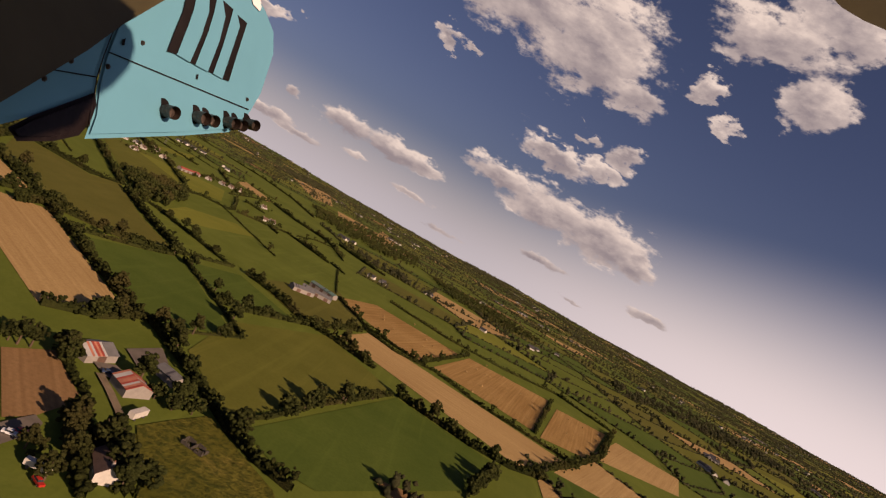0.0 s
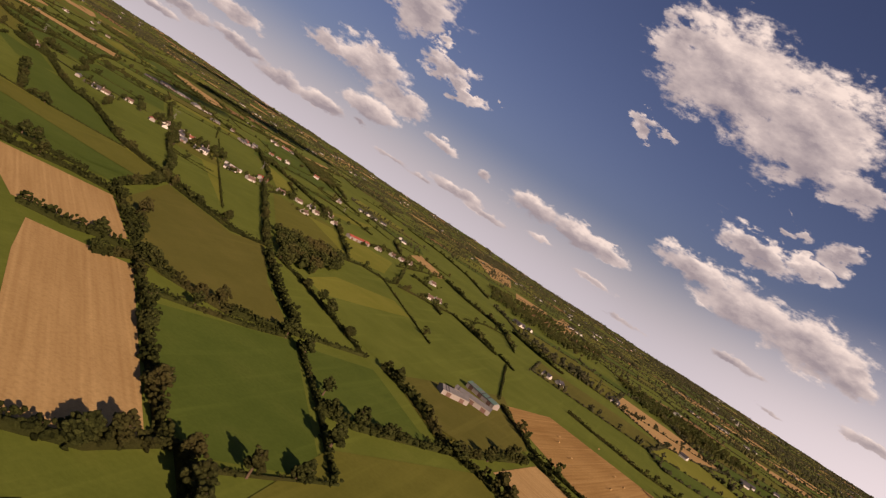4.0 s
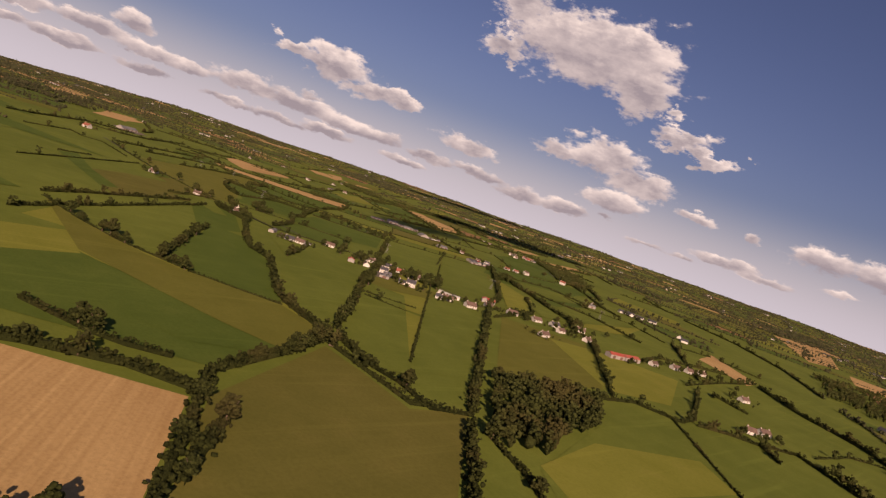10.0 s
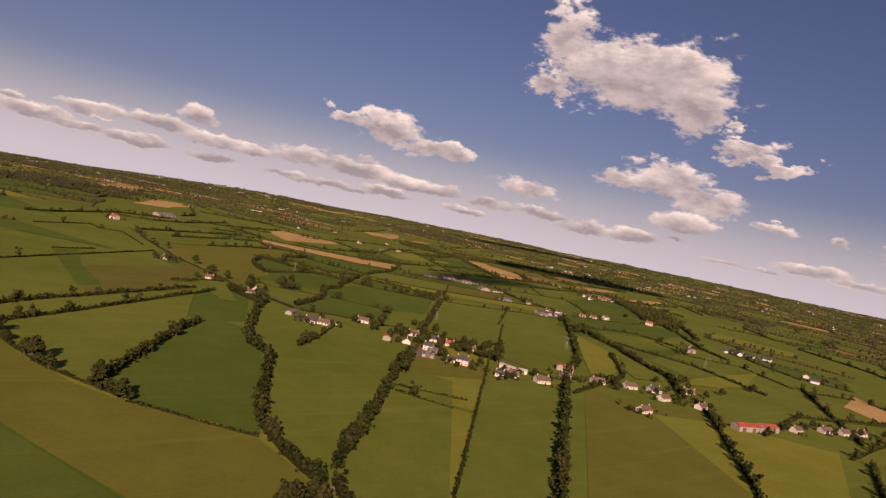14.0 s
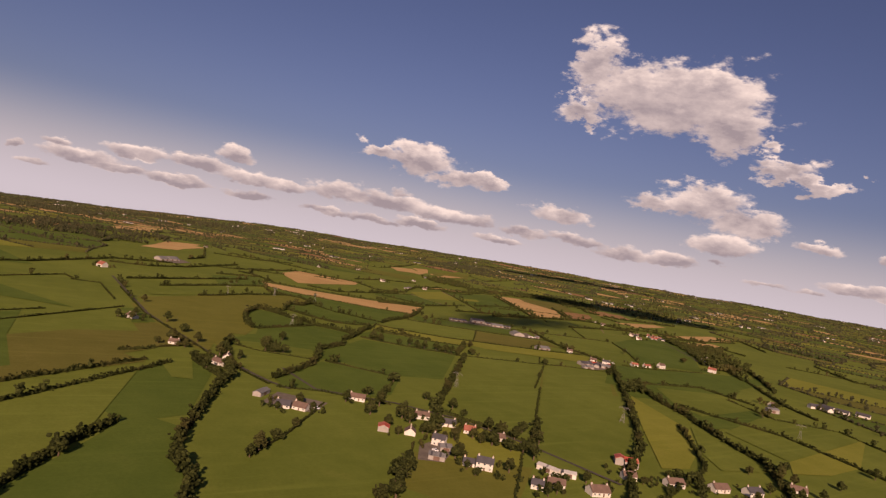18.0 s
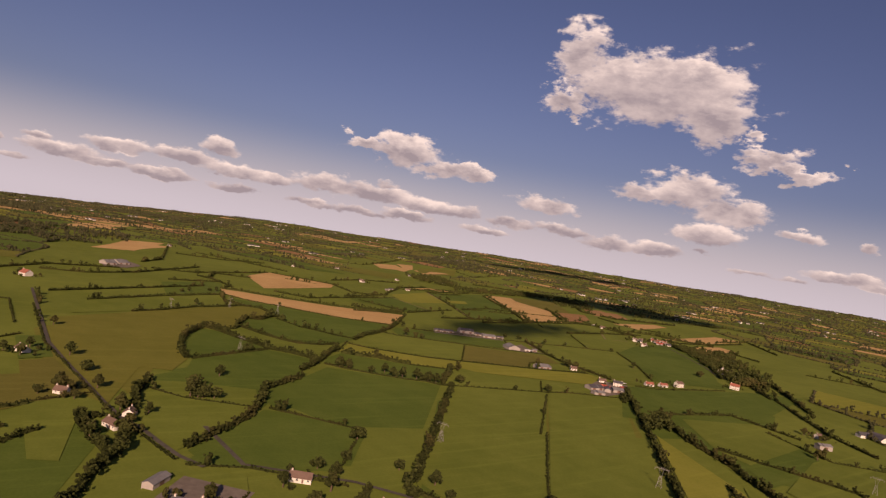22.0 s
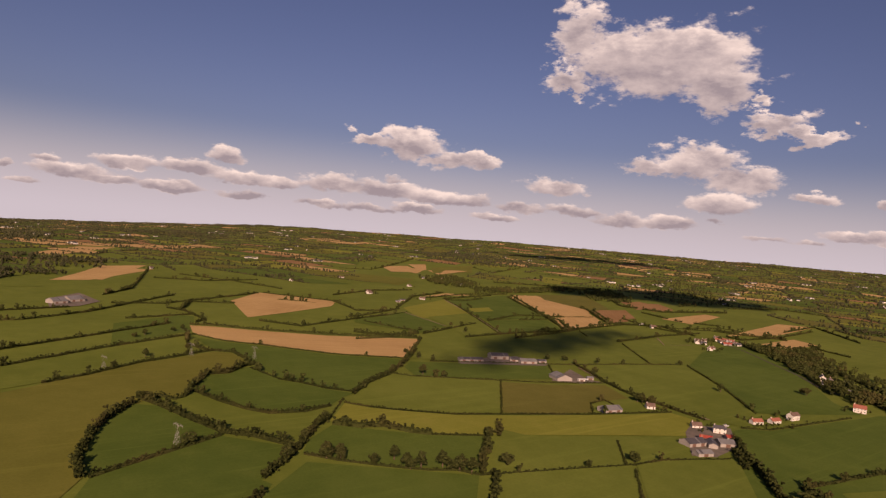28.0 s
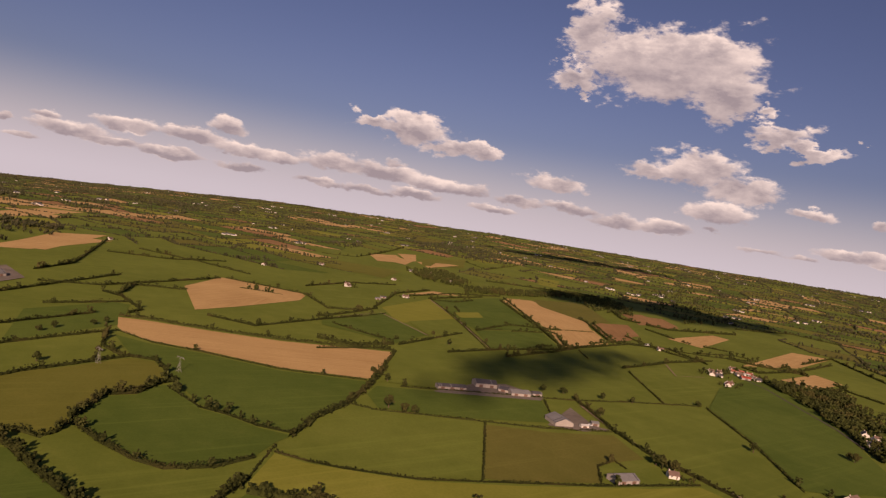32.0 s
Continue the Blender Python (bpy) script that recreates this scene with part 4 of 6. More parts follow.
field("green", (-1234, 1020), (-1264, 1025), (-1300, 1025), (-1312, 1007), (-1388, 1008), (-1350, 1035), (-1318, 1070), (-1257, 1124), (-1216, 1194), (-1164, 1146), (-1136, 1100), (-1106, 1071), (-1128, 1052), (-1154, 1039), (-1173, 1025), (-1229, 1024))
field("stubble", (-1468, 1027), (-1454, 1054), (-1414, 1106), (-1370, 1175), (-1325, 1295), (-1232, 1214), (-1226, 1201), (-1267, 1129), (-1330, 1074), (-1362, 1038), (-1395, 1018), (-1421, 1017))
field("pasture", (-1298, 840), (-1344, 911), (-1395, 1001), (-1344, 988), (-1312, 1005), (-1297, 977), (-1270, 922), (-1213, 835), (-1182, 770), (-1250, 767))
field("light", (-1076, 1042), (-1057, 1055), (-1029, 1091), (-1014, 1112), (-990, 1171), (-955, 1274), (-944, 1319), (-913, 1321), (-894, 1267), (-962, 1106), (-976, 1075), (-1012, 1042), (-1031, 1007), (-1039, 1010))
field("pasture", (-1100, 1068), (-1156, 1141), (-1138, 1156), (-1118, 1192), (-1096, 1238), (-1005, 1156), (-1019, 1116), (-1046, 1076), (-1063, 1058), (-1086, 1050))
field("green", (-1027, 1005), (-1014, 1019), (-978, 1062), (-959, 1102), (-919, 1063), (-902, 1045), (-915, 1037), (-938, 1000), (-961, 975), (-981, 959), (-1003, 974))
field("pasture", (-958, 1104), (-892, 1264), (-870, 1259), (-845, 1248), (-866, 1194), (-883, 1119), (-902, 1047), (-937, 1083))
field("dry", (-1092, 1237), (-1065, 1284), (-1044, 1346), (-996, 1323), (-1000, 1269), (-974, 1241), (-995, 1176), (-1005, 1158))
field("pasture", (-1054, 1360), (-1129, 1396), (-1113, 1465), (-1084, 1564), (-909, 1408), (-890, 1347), (-918, 1333), (-955, 1336), (-1005, 1343))
field("green", (-1083, 1570), (-991, 1496), (-910, 1414), (-892, 1436), (-879, 1532), (-982, 1678), (-1069, 1785), (-1153, 1855), (-1181, 1868), (-1144, 1702))
field("green", (-1183, 1243), (-1143, 1356), (-1082, 1311), (-1103, 1246), (-1125, 1199), (-1146, 1163), (-1182, 1174), (-1203, 1197))
field("green", (-885, 1337), (-870, 1362), (-862, 1433), (-849, 1545), (-812, 1636), (-729, 1304), (-790, 1167), (-838, 1252), (-854, 1269), (-885, 1321))
field("rough", (-66, 214), (-61, 230), (-54, 249), (-17, 222), (-9, 209), (-42, 169), (-48, 185))
field("pasture", (-730, 728), (-752, 758), (-736, 785), (-715, 778), (-658, 725), (-628, 691))
field("pasture", (-715, 780), (-717, 808), (-700, 825), (-653, 818), (-621, 790), (-589, 760), (-561, 736), (-576, 671), (-621, 688), (-652, 722))
field("green", (-761, 760), (-839, 838), (-823, 867), (-790, 892), (-736, 848), (-741, 820), (-749, 783))
field("pasture", (-969, 1125), (-873, 1163), (-745, 1026), (-617, 890), (-649, 883), (-679, 875), (-707, 875))
field("pasture", (-874, 1169), (-877, 1299), (-685, 1041), (-566, 881), (-585, 863), (-613, 886))
field("olive", (-617, 789), (-602, 807), (-580, 853), (-544, 807), (-560, 740))
field("dry", (-976, 705), (-984, 729), (-904, 738), (-888, 728), (-875, 698))
field("green", (-1061, 710), (-1066, 732), (-989, 729), (-981, 705))
field("pasture", (-871, 697), (-884, 729), (-864, 740), (-830, 742), (-836, 721), (-775, 704), (-780, 691))
field("pasture", (-921, 784), (-916, 807), (-893, 854), (-856, 841), (-832, 824), (-817, 804), (-784, 769), (-779, 762), (-835, 755), (-855, 756), (-885, 767))
field("green", (-844, 840), (-833, 855), (-807, 874), (-793, 887), (-730, 837), (-740, 799), (-769, 768), (-777, 767), (-810, 802), (-824, 821))
field("olive", (-670, 497), (-616, 504), (-541, 526), (-514, 543), (-463, 585), (-423, 588), (-412, 589), (-387, 537), (-419, 521), (-468, 502), (-527, 480))
field("green", (-523, 479), (-465, 502), (-417, 520), (-386, 536), (-379, 527), (-388, 487), (-411, 475), (-430, 468))
field("pasture", (-687, 499), (-817, 680), (-677, 624), (-617, 583), (-542, 534), (-566, 518), (-623, 505))
field("green", (-682, 639), (-654, 663), (-588, 647), (-529, 614), (-480, 592), (-466, 587), (-508, 553), (-532, 534), (-602, 578))
field("pasture", (-588, 656), (-652, 724), (-609, 768), (-489, 664), (-430, 604), (-431, 592), (-476, 597), (-529, 618))
field("pasture", (-575, 748), (-541, 769), (-359, 609), (-364, 589), (-414, 597), (-454, 634), (-537, 714))
field("dry", (-136, 526), (-124, 574), (-91, 683), (-46, 578), (-64, 502), (-93, 495))
field("dry", (-1821, 2032), (-1831, 2200), (-1581, 2019), (-1547, 1930), (-1603, 1933), (-1687, 1932))
field("soil", (-1694, 2217), (-1705, 2312), (-1541, 2231), (-1529, 2134), (-1631, 2166))
field("light", (-737, 1159), (-626, 1098), (-581, 1036), (-555, 983), (-561, 959), (-631, 1036))
field("pasture", (-770, 1254), (-721, 1400), (-680, 1342), (-662, 1178), (-698, 1187))
field("green", (-659, 1164), (-651, 1251), (-630, 1220), (-626, 1139))
field("pasture", (-649, 1265), (-651, 1355), (-574, 1333), (-549, 1117), (-618, 1143))
field("light", (-571, 1325), (-567, 1326), (-520, 1185), (-517, 1120), (-528, 1080), (-547, 1115))
field("pasture", (-635, 1113), (-550, 1068), (-537, 1048), (-547, 1012), (-580, 1039))
field("light", (-1614, 1460), (-1731, 1649), (-1549, 1561), (-1512, 1445), (-1559, 1440))
field("green", (-1732, 1653), (-1776, 1879), (-1468, 1696), (-1461, 1539))
field("light", (-1599, 1603), (-1612, 1674), (-1563, 1644), (-1553, 1584))
field("green", (-1458, 1536), (-1453, 1681), (-1358, 1617), (-1340, 1464))
field("green", (-1489, 1285), (-1562, 1425), (-1417, 1411), (-1369, 1328), (-1464, 1272))
field("pasture", (-1506, 1441), (-1538, 1555), (-1340, 1460), (-1325, 1380), (-1410, 1412))
field("pasture", (-1330, 1303), (-1313, 1393), (-1191, 1255), (-1217, 1208))
field("stubble", (-1779, 1890), (-1819, 1984), (-1571, 1930), (-1471, 1838), (-1485, 1727))
field("stubble", (-1476, 1721), (-1466, 1833), (-1380, 1766), (-1359, 1629))
field("dry", (-1815, 2030), (-1810, 2213), (-1571, 2017), (-1578, 1942))
field("soil", (-1545, 1916), (-1496, 1990), (-1414, 1878), (-1390, 1786))
field("stubble", (-1778, 1623), (-1843, 1739), (-1806, 1790))
field("stubble", (-2629, 2042), (-2670, 2185), (-2424, 2074), (-2402, 1939))
field("stubble", (-2736, 2234), (-2749, 2329), (-2525, 2171), (-2493, 2116))
field("olive", (-2333, 1698), (-2174, 1876), (-1998, 1704), (-2201, 1632))
field("olive", (-2622, 2263), (-2726, 2557), (-2459, 2332), (-2400, 2110))
field("light", (-2375, 2606), (-2320, 2675), (-2128, 2452), (-2172, 2417))
field("stubble", (-1701, 1163), (-1816, 1258), (-1700, 1359), (-1659, 1334), (-1657, 1302), (-1550, 1136))
hedge("tall", (-81, 197), (-55, 166))
hedge("tall", (-71, 196), (-47, 177))
hedge("tall", (-116, 312), (-77, 278))
hedge("tall", (-140, 263), (-124, 283), (-118, 311))
hedge("tall", (-352, 482), (-329, 465), (-294, 447))
hedge("trees", (-108, 306), (-82, 363))
hedge("hedge", (-111, 234), (-81, 210))
hedge("tall", (-245, 413), (-230, 413), (-198, 427), (-176, 473))
hedge("tall", (-301, 447), (-249, 413), (-229, 394), (-181, 359))
hedge("tall", (-286, 368), (-268, 384), (-263, 399), (-252, 405), (-249, 416))
hedge("tall", (-409, 588), (-379, 535))
hedge("tall", (-82, 283), (-46, 247), (-28, 234), (-12, 228))
hedge("tall", (-414, 596), (-386, 588), (-366, 588))
hedge("hedge", (-176, 476), (-154, 522))
hedge("hedge", (-427, 427), (-392, 445), (-379, 456), (-368, 472))
hedge("tall", (-354, 483), (-382, 541))
hedge("tall", (-313, 470), (-274, 435))
hedge("tall", (-187, 360), (-120, 308))
hedge("hedge", (-169, 459), (-124, 411), (-83, 361))
hedge("hedge", (-48, 254), (-37, 280), (-26, 323), (5, 414))
hedge("hedge", (-583, 757), (-560, 738))
hedge("hedge", (-369, 586), (-348, 589), (-317, 584), (-308, 608))
hedge("thin", (-514, 543), (-464, 586))
hedge("tall", (-244, 378), (-244, 404))
hedge("thin", (-819, 748), (-766, 757))
hedge("tall", (-381, 403), (-377, 416), (-358, 449), (-337, 467))
hedge("trees", (58, 313), (80, 383))
hedge("hedge", (-291, 599), (-256, 584), (-161, 524))
hedge("tall", (-120, 404), (-104, 415), (-69, 476), (-42, 551))
hedge("hedge", (-212, 384), (-185, 430), (-175, 458))
hedge("tall", (-841, 734), (-836, 721), (-773, 727), (-778, 732), (-794, 738), (-824, 745))
hedge("trees", (-625, 689), (-655, 723))
hedge("thin", (-792, 889), (-736, 842))
hedge("trees", (-979, 959), (-960, 974), (-937, 999), (-922, 1018), (-914, 1036), (-901, 1044))
hedge("tall", (-143, 525), (-107, 507), (-73, 474), (-52, 472), (-14, 454))
hedge("thin", (-629, 797), (-604, 775))
hedge("hedge", (-991, 835), (-1034, 923))
hedge("tall", (-951, 920), (-980, 951), (-1028, 992), (-1042, 1010))
hedge("tall", (-426, 602), (-489, 666), (-567, 737))
hedge("tall", (-584, 753), (-601, 768))
hedge("tall", (8, 421), (62, 401), (89, 401), (115, 417))
hedge("thin", (-715, 778), (-655, 723))
hedge("trees", (-679, 498), (-623, 505), (-571, 516), (-519, 543))
hedge("tall", (-963, 1106), (-901, 1045))
hedge("tall", (-773, 725), (-664, 667), (-626, 652), (-597, 654), (-498, 601), (-472, 593), (-449, 590), (-425, 589), (-415, 592))
hedge("hedge", (-402, 579), (-322, 575), (-319, 589))
hedge("trees", (-847, 845), (-792, 889))
hedge("tall", (-1131, 888), (-1096, 862), (-1065, 848), (-1027, 835), (-1008, 831), (-992, 832))
hedge("thin", (-523, 705), (-489, 724))
hedge("thin", (-873, 698), (-892, 739))
hedge("tall", (-781, 767), (-827, 822), (-861, 845), (-892, 860), (-930, 911))
hedge("tall", (-928, 784), (-886, 765), (-841, 753))
hedge("thin", (-901, 1044), (-868, 1163), (-865, 1192), (-844, 1246))
hedge("thin", (-902, 776), (-875, 795), (-849, 836))
hedge("tall", (-540, 535), (-656, 612), (-685, 638))
hedge("trees", (-980, 1063), (-960, 1104))
hedge("tall", (-1029, 1006), (-1016, 1020), (-1010, 1040), (-990, 1052), (-980, 1063))
hedge("tall", (-1145, 893), (-1120, 903), (-1040, 925), (-1024, 942), (-997, 958))
hedge("hedge", (-701, 861), (-647, 881), (-617, 886))
hedge("hedge", (-84, 644), (-39, 578), (20, 555))
hedge("tall", (-659, 936), (-608, 879))
hedge("thin", (-758, 760), (-746, 790), (-711, 832))
hedge("thin", (-862, 1153), (-759, 1034))
hedge("thin", (-295, 831), (-167, 679))
hedge("hedge", (-327, 775), (-320, 817), (-287, 832), (-289, 862))
hedge("thin", (-1042, 1010), (-1090, 1049))
hedge("tall", (-853, 1266), (-825, 1234))
hedge("hedge", (-1153, 939), (-1115, 949), (-1086, 961), (-1070, 973), (-1065, 1000), (-1073, 1027))
hedge("hedge", (-858, 670), (-869, 700))
hedge("hedge", (-281, 848), (-265, 872), (-245, 888), (-223, 858))
hedge("thin", (-1224, 740), (-1041, 729), (-840, 743))
hedge("hedge", (-1148, 894), (-1145, 908), (-1130, 919), (-1137, 929), (-1151, 936))
hedge("thin", (-1079, 1043), (-1060, 1057), (-1044, 1074), (-1016, 1114), (-971, 1235), (-946, 1323))
hedge("tall", (-858, 1281), (-733, 1145), (-656, 1056), (-594, 981), (-560, 922), (-311, 609))
hedge("tall", (-297, 592), (-229, 519), (-176, 470))
hedge("hedge", (-44, 570), (-7, 545), (30, 555), (73, 524), (146, 504))
hedge("trees", (-1294, 751), (-1224, 746))
hedge("tall", (107, 423), (142, 478), (192, 574), (247, 746))
hedge("trees", (-1220, 1014), (-1169, 1023), (-1151, 1037), (-1125, 1050), (-1106, 1069))
hedge("hedge", (-696, 500), (-729, 540), (-831, 685))
hedge("thin", (-1098, 1241), (-1002, 1155))
hedge("thin", (-973, 1241), (-997, 1266), (-1001, 1291), (-986, 1287))
hedge("tall", (-1158, 939), (-1205, 967), (-1205, 988), (-1229, 1010), (-1233, 1025))
hedge("hedge", (-246, 888), (-227, 921), (-145, 854))
hedge("hedge", (-345, 1010), (-291, 865))
hedge("hedge", (-489, 1016), (-442, 961), (-330, 801))
hedge("hedge", (-618, 461), (-685, 544), (-823, 701))
hedge("tall", (-783, 1232), (-719, 1179), (-674, 1158), (-616, 1116), (-574, 1090), (-548, 1076), (-490, 1002))
hedge("tall", (-868, 1295), (-849, 1274))
hedge("hedge", (-212, 911), (-192, 918), (-154, 876))
hedge("hedge", (-144, 865), (-116, 833))
hedge("tall", (-1099, 1063), (-1132, 1098), (-1160, 1143), (-1208, 1194), (-1266, 1247))
hedge("thin", (-90, 661), (-127, 839))
hedge("hedge", (123, 535), (170, 742))
hedge("hedge", (16, 561), (65, 744))
hedge("thin", (-760, 1042), (-658, 933))
hedge("thin", (-1163, 1141), (-1142, 1159), (-1072, 1291), (-1051, 1354))
hedge("thin", (-535, 711), (-502, 748))
hedge("hedge", (-1210, 835), (-1232, 874), (-1266, 921), (-1307, 1004), (-1295, 1023), (-1264, 1024), (-1234, 1019))
hedge("tall", (-976, 1129), (-955, 1109))
hedge("tall", (-897, 1055), (-704, 871))
hedge("thin", (-887, 1340), (-872, 1365), (-858, 1502))
hedge("hedge", (-1138, 1402), (-1054, 1358), (-1002, 1339), (-916, 1330))
hedge("thin", (-377, 625), (-615, 879))
hedge("thin", (-871, 1154), (-910, 1195))
hedge("hedge", (-407, 974), (-432, 1105), (-392, 1227))
hedge("hedge", (-1272, 800), (-1302, 840), (-1349, 912), (-1401, 1004), (-1344, 989), (-1316, 996), (-1307, 1004))
hedge("hedge", (-328, 1006), (-333, 1020), (-293, 1004))
hedge("thin", (-991, 588), (-1025, 637))
hedge("trees", (-219, 944), (-209, 1026), (-185, 1062), (-145, 962))
hedge("thin", (-1140, 1358), (-1082, 1311))
hedge("trees", (-356, 1005), (-365, 1132), (-365, 1262))
hedge("thin", (-1408, 1013), (-1356, 1037), (-1324, 1072), (-1262, 1126), (-1221, 1197))
hedge("thin", (-1084, 1566), (-988, 1488), (-909, 1409))
hedge("thin", (-1199, 1221), (-1133, 1401), (-1118, 1471), (-1090, 1566))
hedge("hedge", (-47, 815), (35, 775), (111, 780), (190, 819), (252, 767))
hedge("hedge", (-1265, 1244), (-1325, 1298))
hedge("thin", (-882, 522), (-1071, 715))
hedge("tall", (-194, 1155), (-128, 1092), (-90, 1071))
hedge("hedge", (-507, 1309), (-421, 1162))
hedge("hedge", (-414, 1150), (-371, 1076))
hedge("thin", (-1254, 687), (-1246, 720), (-1117, 714))
hedge("hedge", (-1529, 962), (-1558, 1058))
hedge("hedge", (-163, 1175), (-114, 1099))
hedge("hedge", (-640, 1100), (-590, 1045), (-551, 998), (-511, 871))
hedge("hedge", (-1476, 1029), (-1462, 1057), (-1421, 1109), (-1377, 1178), (-1332, 1300))
hedge("hedge", (-1490, 1041), (-1510, 1060), (-1592, 1055), (-1623, 1038))
hedge("hedge", (-696, 1187), (-597, 1210), (-490, 1170))
hedge("hedge", (-1495, 1132), (-1443, 1173), (-1493, 1280), (-1528, 1372))
hedge("tall", (-356, 1241), (-280, 1156), (-212, 1114), (-181, 1067))
hedge("hedge", (-1321, 766), (-1485, 1006))
hedge("hedge", (-787, 1234), (-770, 1349), (-691, 1339))
hedge("hedge", (-813, 1547), (-691, 1411), (-634, 1373))
hedge("tall", (-1170, 1859), (-1075, 1793), (-1003, 1718), (-917, 1600))
hedge("thin", (-1219, 602), (-1297, 685), (-1254, 693))
hedge("thin", (-1228, 1616), (-1107, 1517))
hedge("thin", (-1527, 1371), (-1560, 1433))
hedge("hedge", (-1602, 1051), (-1686, 1092), (-1668, 1157))
hedge("thin", (-1647, 1612), (-1481, 1532), (-1343, 1458))
hedge("tall", (-947, 1667), (-885, 1620), (-815, 1541))
hedge("hedge", (-1674, 971), (-1666, 1045), (-1806, 1253))
hedge("hedge", (-1303, 1457), (-1328, 1575), (-1369, 1717))
hedge("hedge", (-1811, 1265), (-1694, 1359), (-1580, 1342), (-1576, 1410))
hedge("thin", (-1339, 1642), (-1292, 1608))
hedge("hedge", (-1528, 779), (-1528, 844), (-1587, 926), (-1774, 1090))
hedge("trees", (-718, 1323), (-642, 1288), (-597, 1338), (-507, 1287))
hedge("trees", (-494, 1296), (-463, 1357))
hedge("trees", (-449, 1356), (-386, 1352))
hedge("hedge", (-1243, 1622), (-1267, 1778), (-1272, 1904))
hedge("tall", (-1145, 1901), (-1018, 1810), (-865, 1665), (-754, 1518))
hedge("hedge", (-1355, 1565), (-1362, 1608))
hedge("hedge", (-1380, 1716), (-1398, 1823), (-1371, 1853))
hedge("hedge", (-1505, 1718), (-1442, 1704), (-1362, 1637), (-1362, 1644))
hedge("hedge", (-1372, 611), (-1411, 656), (-1595, 799), (-1633, 910))
hedge("hedge", (-1767, 976), (-1856, 1038), (-2237, 1154))
hedge("hedge", (-1603, 1438), (-1773, 1594), (-1853, 1737))
hedge("hedge", (-1819, 1930), (-1494, 1720))
hedge("hedge", (-1443, 1896), (-1344, 1858), (-1275, 1858))
hedge("hedge", (-1558, 1940), (-1418, 1821))
hedge("hedge", (-1656, 1652), (-1602, 1620))
hedge("hedge", (-1788, 1404), (-1877, 1549), (-1895, 1674))
hedge("trees", (-1370, 1869), (-1343, 1891), (-1304, 1940), (-1262, 2042))
hedge("tall", (-1284, 1980), (-1241, 1992), (-1188, 2041), (-1173, 2037))
hedge("tall", (-1129, 2025), (-1107, 2019))
hedge("hedge", (-1752, 1612), (-1823, 1778), (-1836, 1933))
hedge("hedge", (-2042, 1119), (-2006, 1222), (-2049, 1347))
hedge("hedge", (-1737, 1649), (-1807, 1852))
hedge("hedge", (-1223, 2047), (-1230, 2095))
hedge("hedge", (-1242, 2172), (-1276, 2393), (-1115, 2220))
hedge("hedge", (-1519, 2067), (-1430, 2039))
hedge("hedge", (-1410, 2032), (-1396, 2028), (-1390, 2032))
hedge("hedge", (-1372, 2046), (-1336, 2072))
hedge("hedge", (-744, 1919), (-580, 1821), (-435, 1650), (-323, 1446))
hedge("tall", (-1595, 1940), (-1561, 1928))
hedge("hedge", (-968, 2146), (-824, 1990), (-778, 2047))
hedge("hedge", (-2131, 1195), (-2010, 1277), (-1882, 1335))
hedge("hedge", (-1722, 1644), (-1710, 1694), (-1745, 1772))
hedge("hedge", (-1360, 1326), (-1432, 1488))
hedge("hedge", (-1453, 1534), (-1505, 1651), (-1477, 1756))
hedge("tall", (-2127, 2146), (-2059, 2316), (-1975, 2451), (-1622, 2124), (-1580, 2134))
hedge("tall", (-1567, 2137), (-1518, 2149), (-1492, 2393))
hedge("trees", (-939, 1949), (-855, 2016))
hedge("hedge", (-1564, 2526), (-1528, 2770), (-1302, 2795))
hedge("tall", (-1390, 1228), (-1354, 1262), (-1362, 1320))
hedge("hedge", (-1474, 1294), (-1430, 1306), (-1376, 1329))
hedge("hedge", (-1515, 1290), (-1542, 1347), (-1600, 1443))
hedge("hedge", (-1776, 1879), (-1621, 1787), (-1458, 1692), (-1364, 1629))
hedge("hedge", (-1325, 1377), (-1340, 1484), (-1342, 1594), (-1383, 1836))
hedge("thin", (-1731, 1649), (-1562, 1577), (-1347, 1468))
hedge("thin", (-1461, 1539), (-1468, 1602))
hedge("hedge", (-1454, 1610), (-1453, 1681))
hedge("hedge", (-1566, 1928), (-1390, 1786))
hedge("thin", (-1485, 1727), (-1471, 1838))
hedge("hedge", (-1340, 1203), (-1343, 1303))
hedge("trees", (-2467, 1782), (-2457, 1896), (-2981, 2429))
hedge("trees", (-2663, 2505), (-2480, 2457), (-2697, 2829))
hedge("trees", (-1720, 1255), (-1700, 1283), (-1678, 1311))
hedge("hedge", (-1234, 1931), (-1201, 1924), (-1198, 2047), (-1233, 2285))
hedge("hedge", (-1145, 1869), (-1098, 1887), (-1107, 2000), (-1039, 1974))
hedge("trees", (-1324, 1932), (-1304, 2045), (-1266, 2053))
hedge("hedge", (-1388, 1797), (-1352, 1896), (-1253, 1859))
building("barn_rust", -104, 245, 69, 14.3, 12.0, 3.0)
building("barn_red", -81, 235, 57, 10.9, 11.0, 3.0)
building("shed_grey", -78, 261, 66, 7.0, 12.0, 2.8)
building("trailer", -69, 219, 81, 8.1, 2.4, 2.2)
building("trailer", -69, 167, 10, 7.0, 2.0, 1.6)
building("house", -58, 181, 36, 7.0, 12.0, 3.0)
building("shed_grey", -106, 573, 43, 22.1, 9.0, 4.0)
building("shed_grey", -96, 592, 7, 29.1, 8.0, 4.0)
building("shed_green", -97, 626, -24, 30.0, 8.0, 4.0)
building("shed_grey", -737, 740, 133, 14.7, 6.0, 3.0)
building("house_dark", -708, 744, 54, 9.7, 7.4, 2.6)
building("house", -702, 754, 40, 9.7, 7.4, 2.6)
